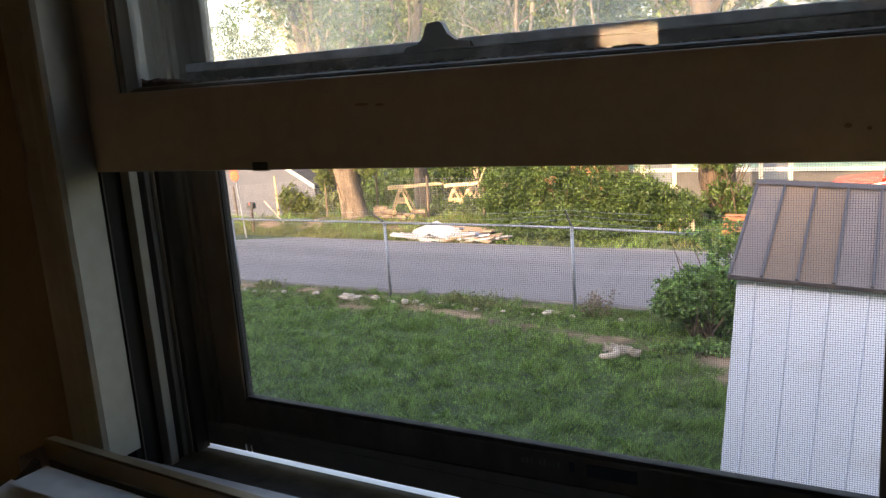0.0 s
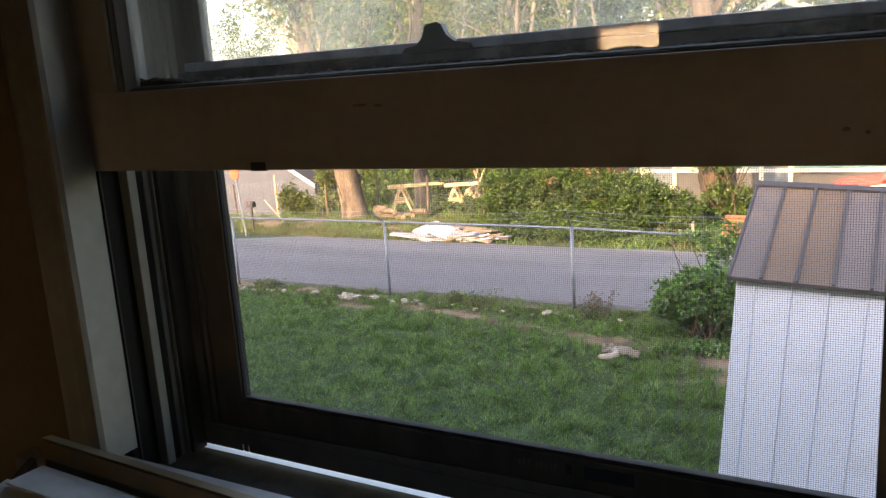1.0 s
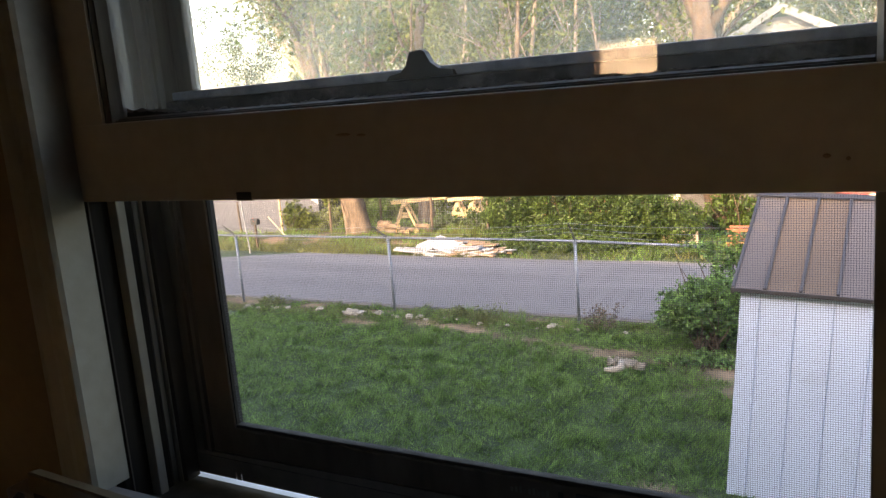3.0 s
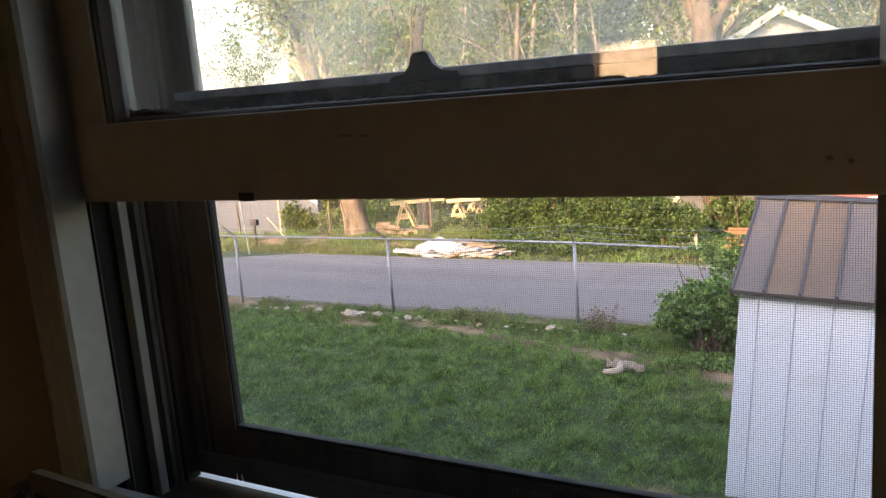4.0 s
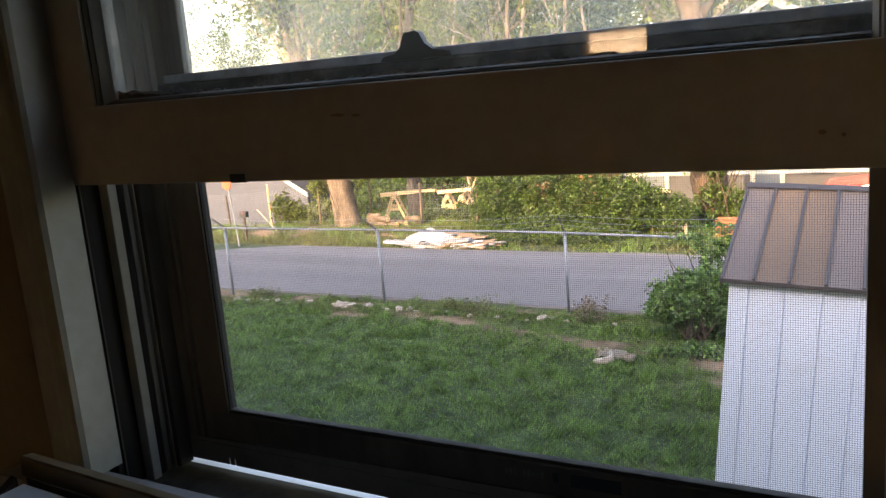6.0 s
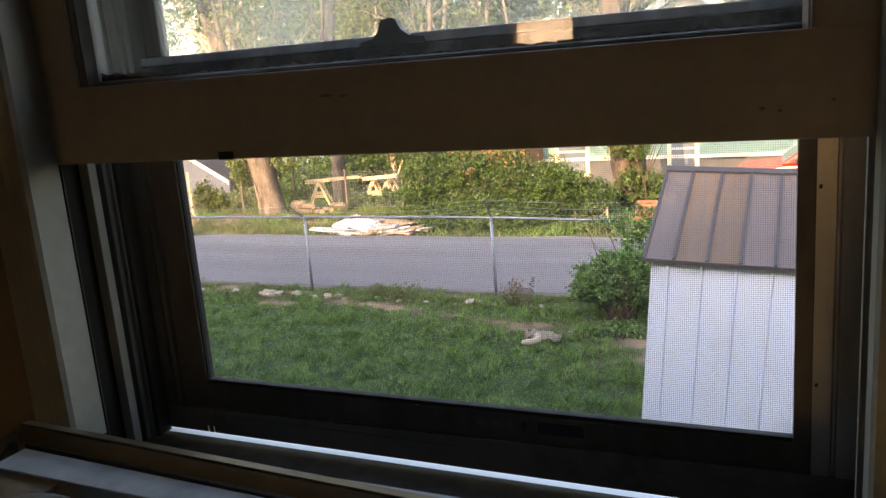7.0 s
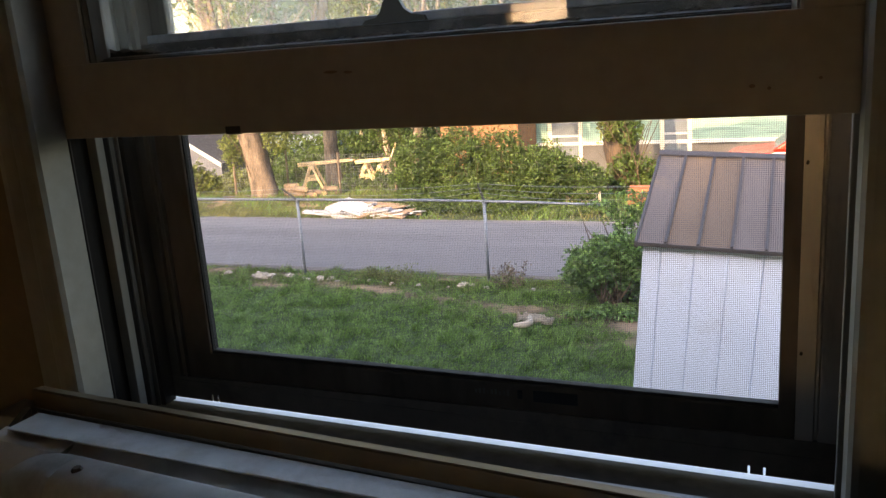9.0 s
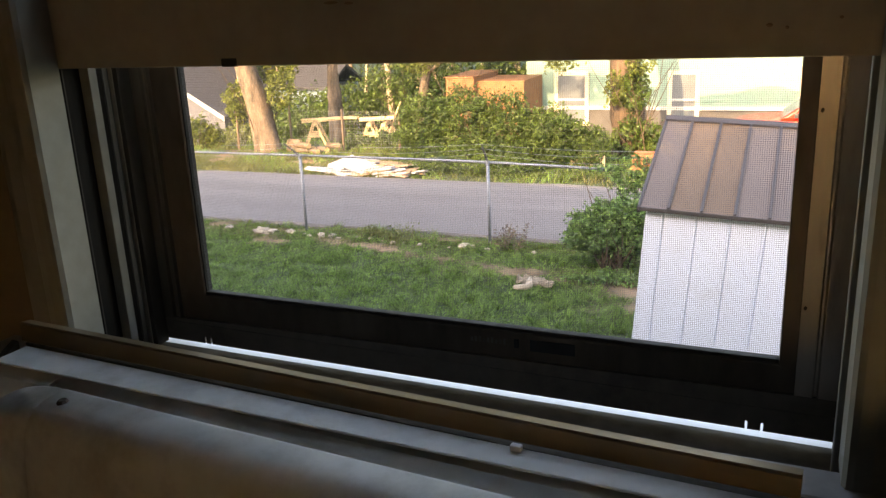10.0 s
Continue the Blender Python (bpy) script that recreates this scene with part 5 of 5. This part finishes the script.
tree("roadside_tree", "thick pale-barked tree with young yellow-green leaves", -10.86, 15.95, 8.5, 0.32, 31, 11000, 0.07, "leaf_light", "bark", [(-0.05, 0, 1)], (11, 4), 0.35, 14)
tree("slender_tree", "straight brown tree trunk behind the sawhorses", -10.86, 19.3, 10.0, 0.23, 32, 2200, 0.12, "leaf", "bark", [(0.06, 0, 1)], (6, 4), 0.5, 12)
tree("ivy_tree", "broad ivy-grown tree trunk before the white house", -2.40, 17.3, 9.0, 0.39, 33, 6000, 0.10, "leaf_light", "bark_dark", [(-0.14, 0, 1)], (10, 4), 0.4, 14)
tree("young_tree", "pale young tree behind the hedge", -8.85, 20.2, 6.0, 0.16, 34, 1200, 0.11, "leaf_light", "bark", None, (6, 3), 0.4, 8)
tree("fan_tree", "many-stemmed pale tree fanning out above its trunk", -21.4, 29.0, 7.0, 0.11, 35, 2200, 0.06, "leaf_light", "bark_sunlit",
     [(-0.95, 0.0, 1), (-0.72, 0.1, 1), (-0.52, -0.1, 1), (-0.34, 0.1, 1), (-0.12, 0, 1), (0.15, 0.1, 1), (0.5, 0.0, 1)], (7, 5), 0.35, 6, fork=6.0)
tree("spreading_tree", "large sunlit tree with heavy spreading limbs", -6.13, 33.0, 7.5, 0.19, 36, 5500, 0.09, "leaf_light", "bark_sunlit",
     [(-1.15, 0, 1), (-0.65, 0.1, 1), (-0.3, -0.1, 1), (0.05, 0, 1), (0.45, 0.1, 1), (0.95, 0, 1)], (8, 5), 0.5, 8, fork=5.6)
for x, lean, seed in ((-14.32, -0.02, 37), (-13.32, 0.05, 38), (-12.32, 0.0, 39)):
    tree("woodland_tree", "tall thin sunlit tree in a spring wood", x, 30.0, 13.0, 0.14, seed, 2500, 0.10, "leaf_light", "bark_sunlit", [(lean, 0, 1)], (6, 4), 0.6, 7)["group"] = "woodland trees"



def build_wood():
    rng = random.Random(77)
    k = 0
    for row, (y, n) in enumerate(((27.0, 9), (31.0, 11), (36.0, 13), (43.0, 14))):
        for i in range(n):
            slope = -0.81 + (0.93 * (i + rng.uniform(0.15, 0.85)) / n)
            yy = y + rng.uniform(-1.5, 1.5)
            x = 0.7 + slope * (yy + 0.6)
            if slope > -0.30 and yy < 33:
                continue
            k += 1
            green = slope > -0.66
            tree("woodland_tree", "tall thin sunlit tree in a spring wood", x, yy, rng.uniform(10, 14.5), rng.uniform(0.08, 0.15), 100 + k,
                 8500 if green else 1500, 0.115 if green else 0.08, rng.choice(["leaf", "leaf_light", "leaf"]) if green else "leaf_light", rng.choice(["bark_sunlit", "bark_sunlit", "bark"]), None, (8, 3), 0.75, 6)["group"] = "woodland trees"


build_wood()
tree("blue_conifer", "bluish conifer at the edge of the wood", -29.2, 34.0, 7.5, 0.15, 61, 15000, 0.075, "leaf_blue", "bark_dark", None, (14, 4), 0.28, 5)

shrub("roadside_hedge", "broad dense green hedge beside the road", -5.0, 15.2,
      [(-1.35, 0.0, 0.75, 0.75, 0.7, 0.75), (-0.5, 0.1, 0.85, 0.9, 0.8, 0.78), (0.45, 0.1, 0.75, 0.85, 0.75, 0.72), (1.35, 0.0, 0.62, 0.85, 0.7, 0.62), (2.1, 0.1, 0.42, 0.5, 0.5, 0.45), (0.0, -0.4, 0.3, 1.9, 0.5, 0.42),
       (-0.7, -0.95, 0.16, 0.9, 0.4, 0.26), (0.7, -1.0, 0.16, 1.1, 0.4, 0.26), (2.0, -0.95, 0.08, 1.0, 0.4, 0.11)],
      0.042, 70000, "leaf", 41, 40, "hedge")
shrub("ivy_mass", "ivy growing over the foot of the broad tree", -2.2, 16.85, [(-0.1, 0, 0.45, 0.6, 0.3, 0.55), (0.45, 0.1, 0.35, 0.5, 0.3, 0.45), (-0.15, 0.2, 1.4, 0.4, 0.3, 0.6)], 0.075, 2600, "leaf", 42, 8, "ivy")
shrub("sapling_bush", "leafy green brush beside the grey-roofed house", -13.4, 16.6, [(0, 0, 0.45, 0.4, 0.35, 0.5), (0.35, 0.1, 0.3, 0.35, 0.3, 0.35)], 0.07, 1500, "leaf_light", 43, 10)
shrub("dark_bush", "rounded green bush by the garden fence", -9.1, 17.2, [(0.0, 0, 0.18, 0.55, 0.35, 0.28), (0.8, 0.1, 0.2, 0.55, 0.35, 0.3)], 0.075, 2600, "leaf", 44, 10)
for i, (x, y, w, h, m) in enumerate(((-16.4, 22.5, 1.4, 1.3, "leaf_light"), (-14.2, 24.0, 1.8, 2.0, "leaf"), (-11.8, 25.0, 2.0, 2.4, "leaf"), (-9.0, 24.5, 1.8, 2.3, "leaf"), (-13.2, 20.8, 1.1, 1.0, "leaf"), (-7.2, 25.5, 1.9, 2.4, "leaf"),
                                        (-18.0, 27.0, 2.2, 2.2, "leaf"), (-21.5, 33.0, 2.6, 2.2, "leaf_light"), (-15.5, 31.0, 2.6, 2.6, "leaf"), (-25.5, 36, 3.0, 2.0, "leaf_light"))):
    shrub("undergrowth_bush", "green undergrowth at the edge of the wood", x, y, [(0, 0, h * 0.5, w, w * 0.6, h * 0.6), (w * 0.5, 0.2, h * 0.7, w * 0.7, w * 0.5, h * 0.5)], 0.09, 5200, m, 50 + i, 10)["group"] = "undergrowth"

for name, label, x, y, blobs, n, mat, seed in (
        ("leafy_sprouts", "sunlit yellow-green sprouts round the thick pale trunk", -10.9, 15.75, [(-0.62, 0.1, 1.35, 0.42, 0.4, 0.4), (0.62, 0.1, 1.5, 0.45, 0.4, 0.5), (0.1, 0.65, 1.9, 0.8, 0.3, 0.35), (-0.9, 0.4, 1.0, 0.35, 0.3, 0.35), (0.2, 0.5, 2.6, 1.1, 0.5, 0.5)], 5200, "leaf_light", 81),
        ("climbing_ivy", "golden-green climbing ivy round the broad trunk", -2.45, 17.0, [(-0.25, -0.25, 1.5, 0.25, 0.2, 0.45), (0.25, -0.2, 2.1, 0.35, 0.3, 0.4), (-0.9, 0, 2.75, 0.8, 0.4, 0.3), (1.1, 0.1, 2.6, 0.9, 0.4, 0.28), (2.2, 0.2, 2.7, 0.9, 0.4, 0.25)], 3600, "leaf_light", 82),
        ("overhang_leaves", "yellow-green spring branches above the outbuilding", -7.0, 19.2, [(0.0, 0, 2.55, 0.9, 0.5, 0.4), (1.3, 0.0, 2.5, 0.8, 0.5, 0.35), (2.5, 0.1, 2.3, 0.6, 0.4, 0.5), (-1.3, 0, 2.3, 0.7, 0.4, 0.5)], 4200, "leaf_light", 83)):
    shrub(name, label, x, y, blobs, 0.06, n, mat, seed, 10, "foliage")


def build_far_wood():
    """The depth of the wood: one mass of leaves behind the separate trees."""
    rng = np.random.default_rng(91)
    n = 62000
    y = rng.uniform(47, 62, n)
    slope = rng.uniform(-0.80, 0.30, n)
    x = 0.7 + slope * (y + 0.6)
    lump = np.array([noise.noise(Vector((a * 0.16, b * 0.1, 5))) + 0.5 * noise.noise(Vector((a * 0.5, b * 0.2, 8))) for a, b in zip(x, y)])
    top = (12.0 + 6.0 * lump) * np.clip((slope + 0.86) * 9, 0.25, 1.0)
    z = rng.uniform(0, 1, n) ** 0.8 * top - 1.0
    v, f = leaves(np.stack([x, y, z], 1), 0.22, rng, 0.2)
    tagged(from_arrays("far_wood", v.tolist(), f.tolist(), "leaf_light"), "hazy green far woodland behind the houses", "woods", kind="stuff")


build_far_wood()
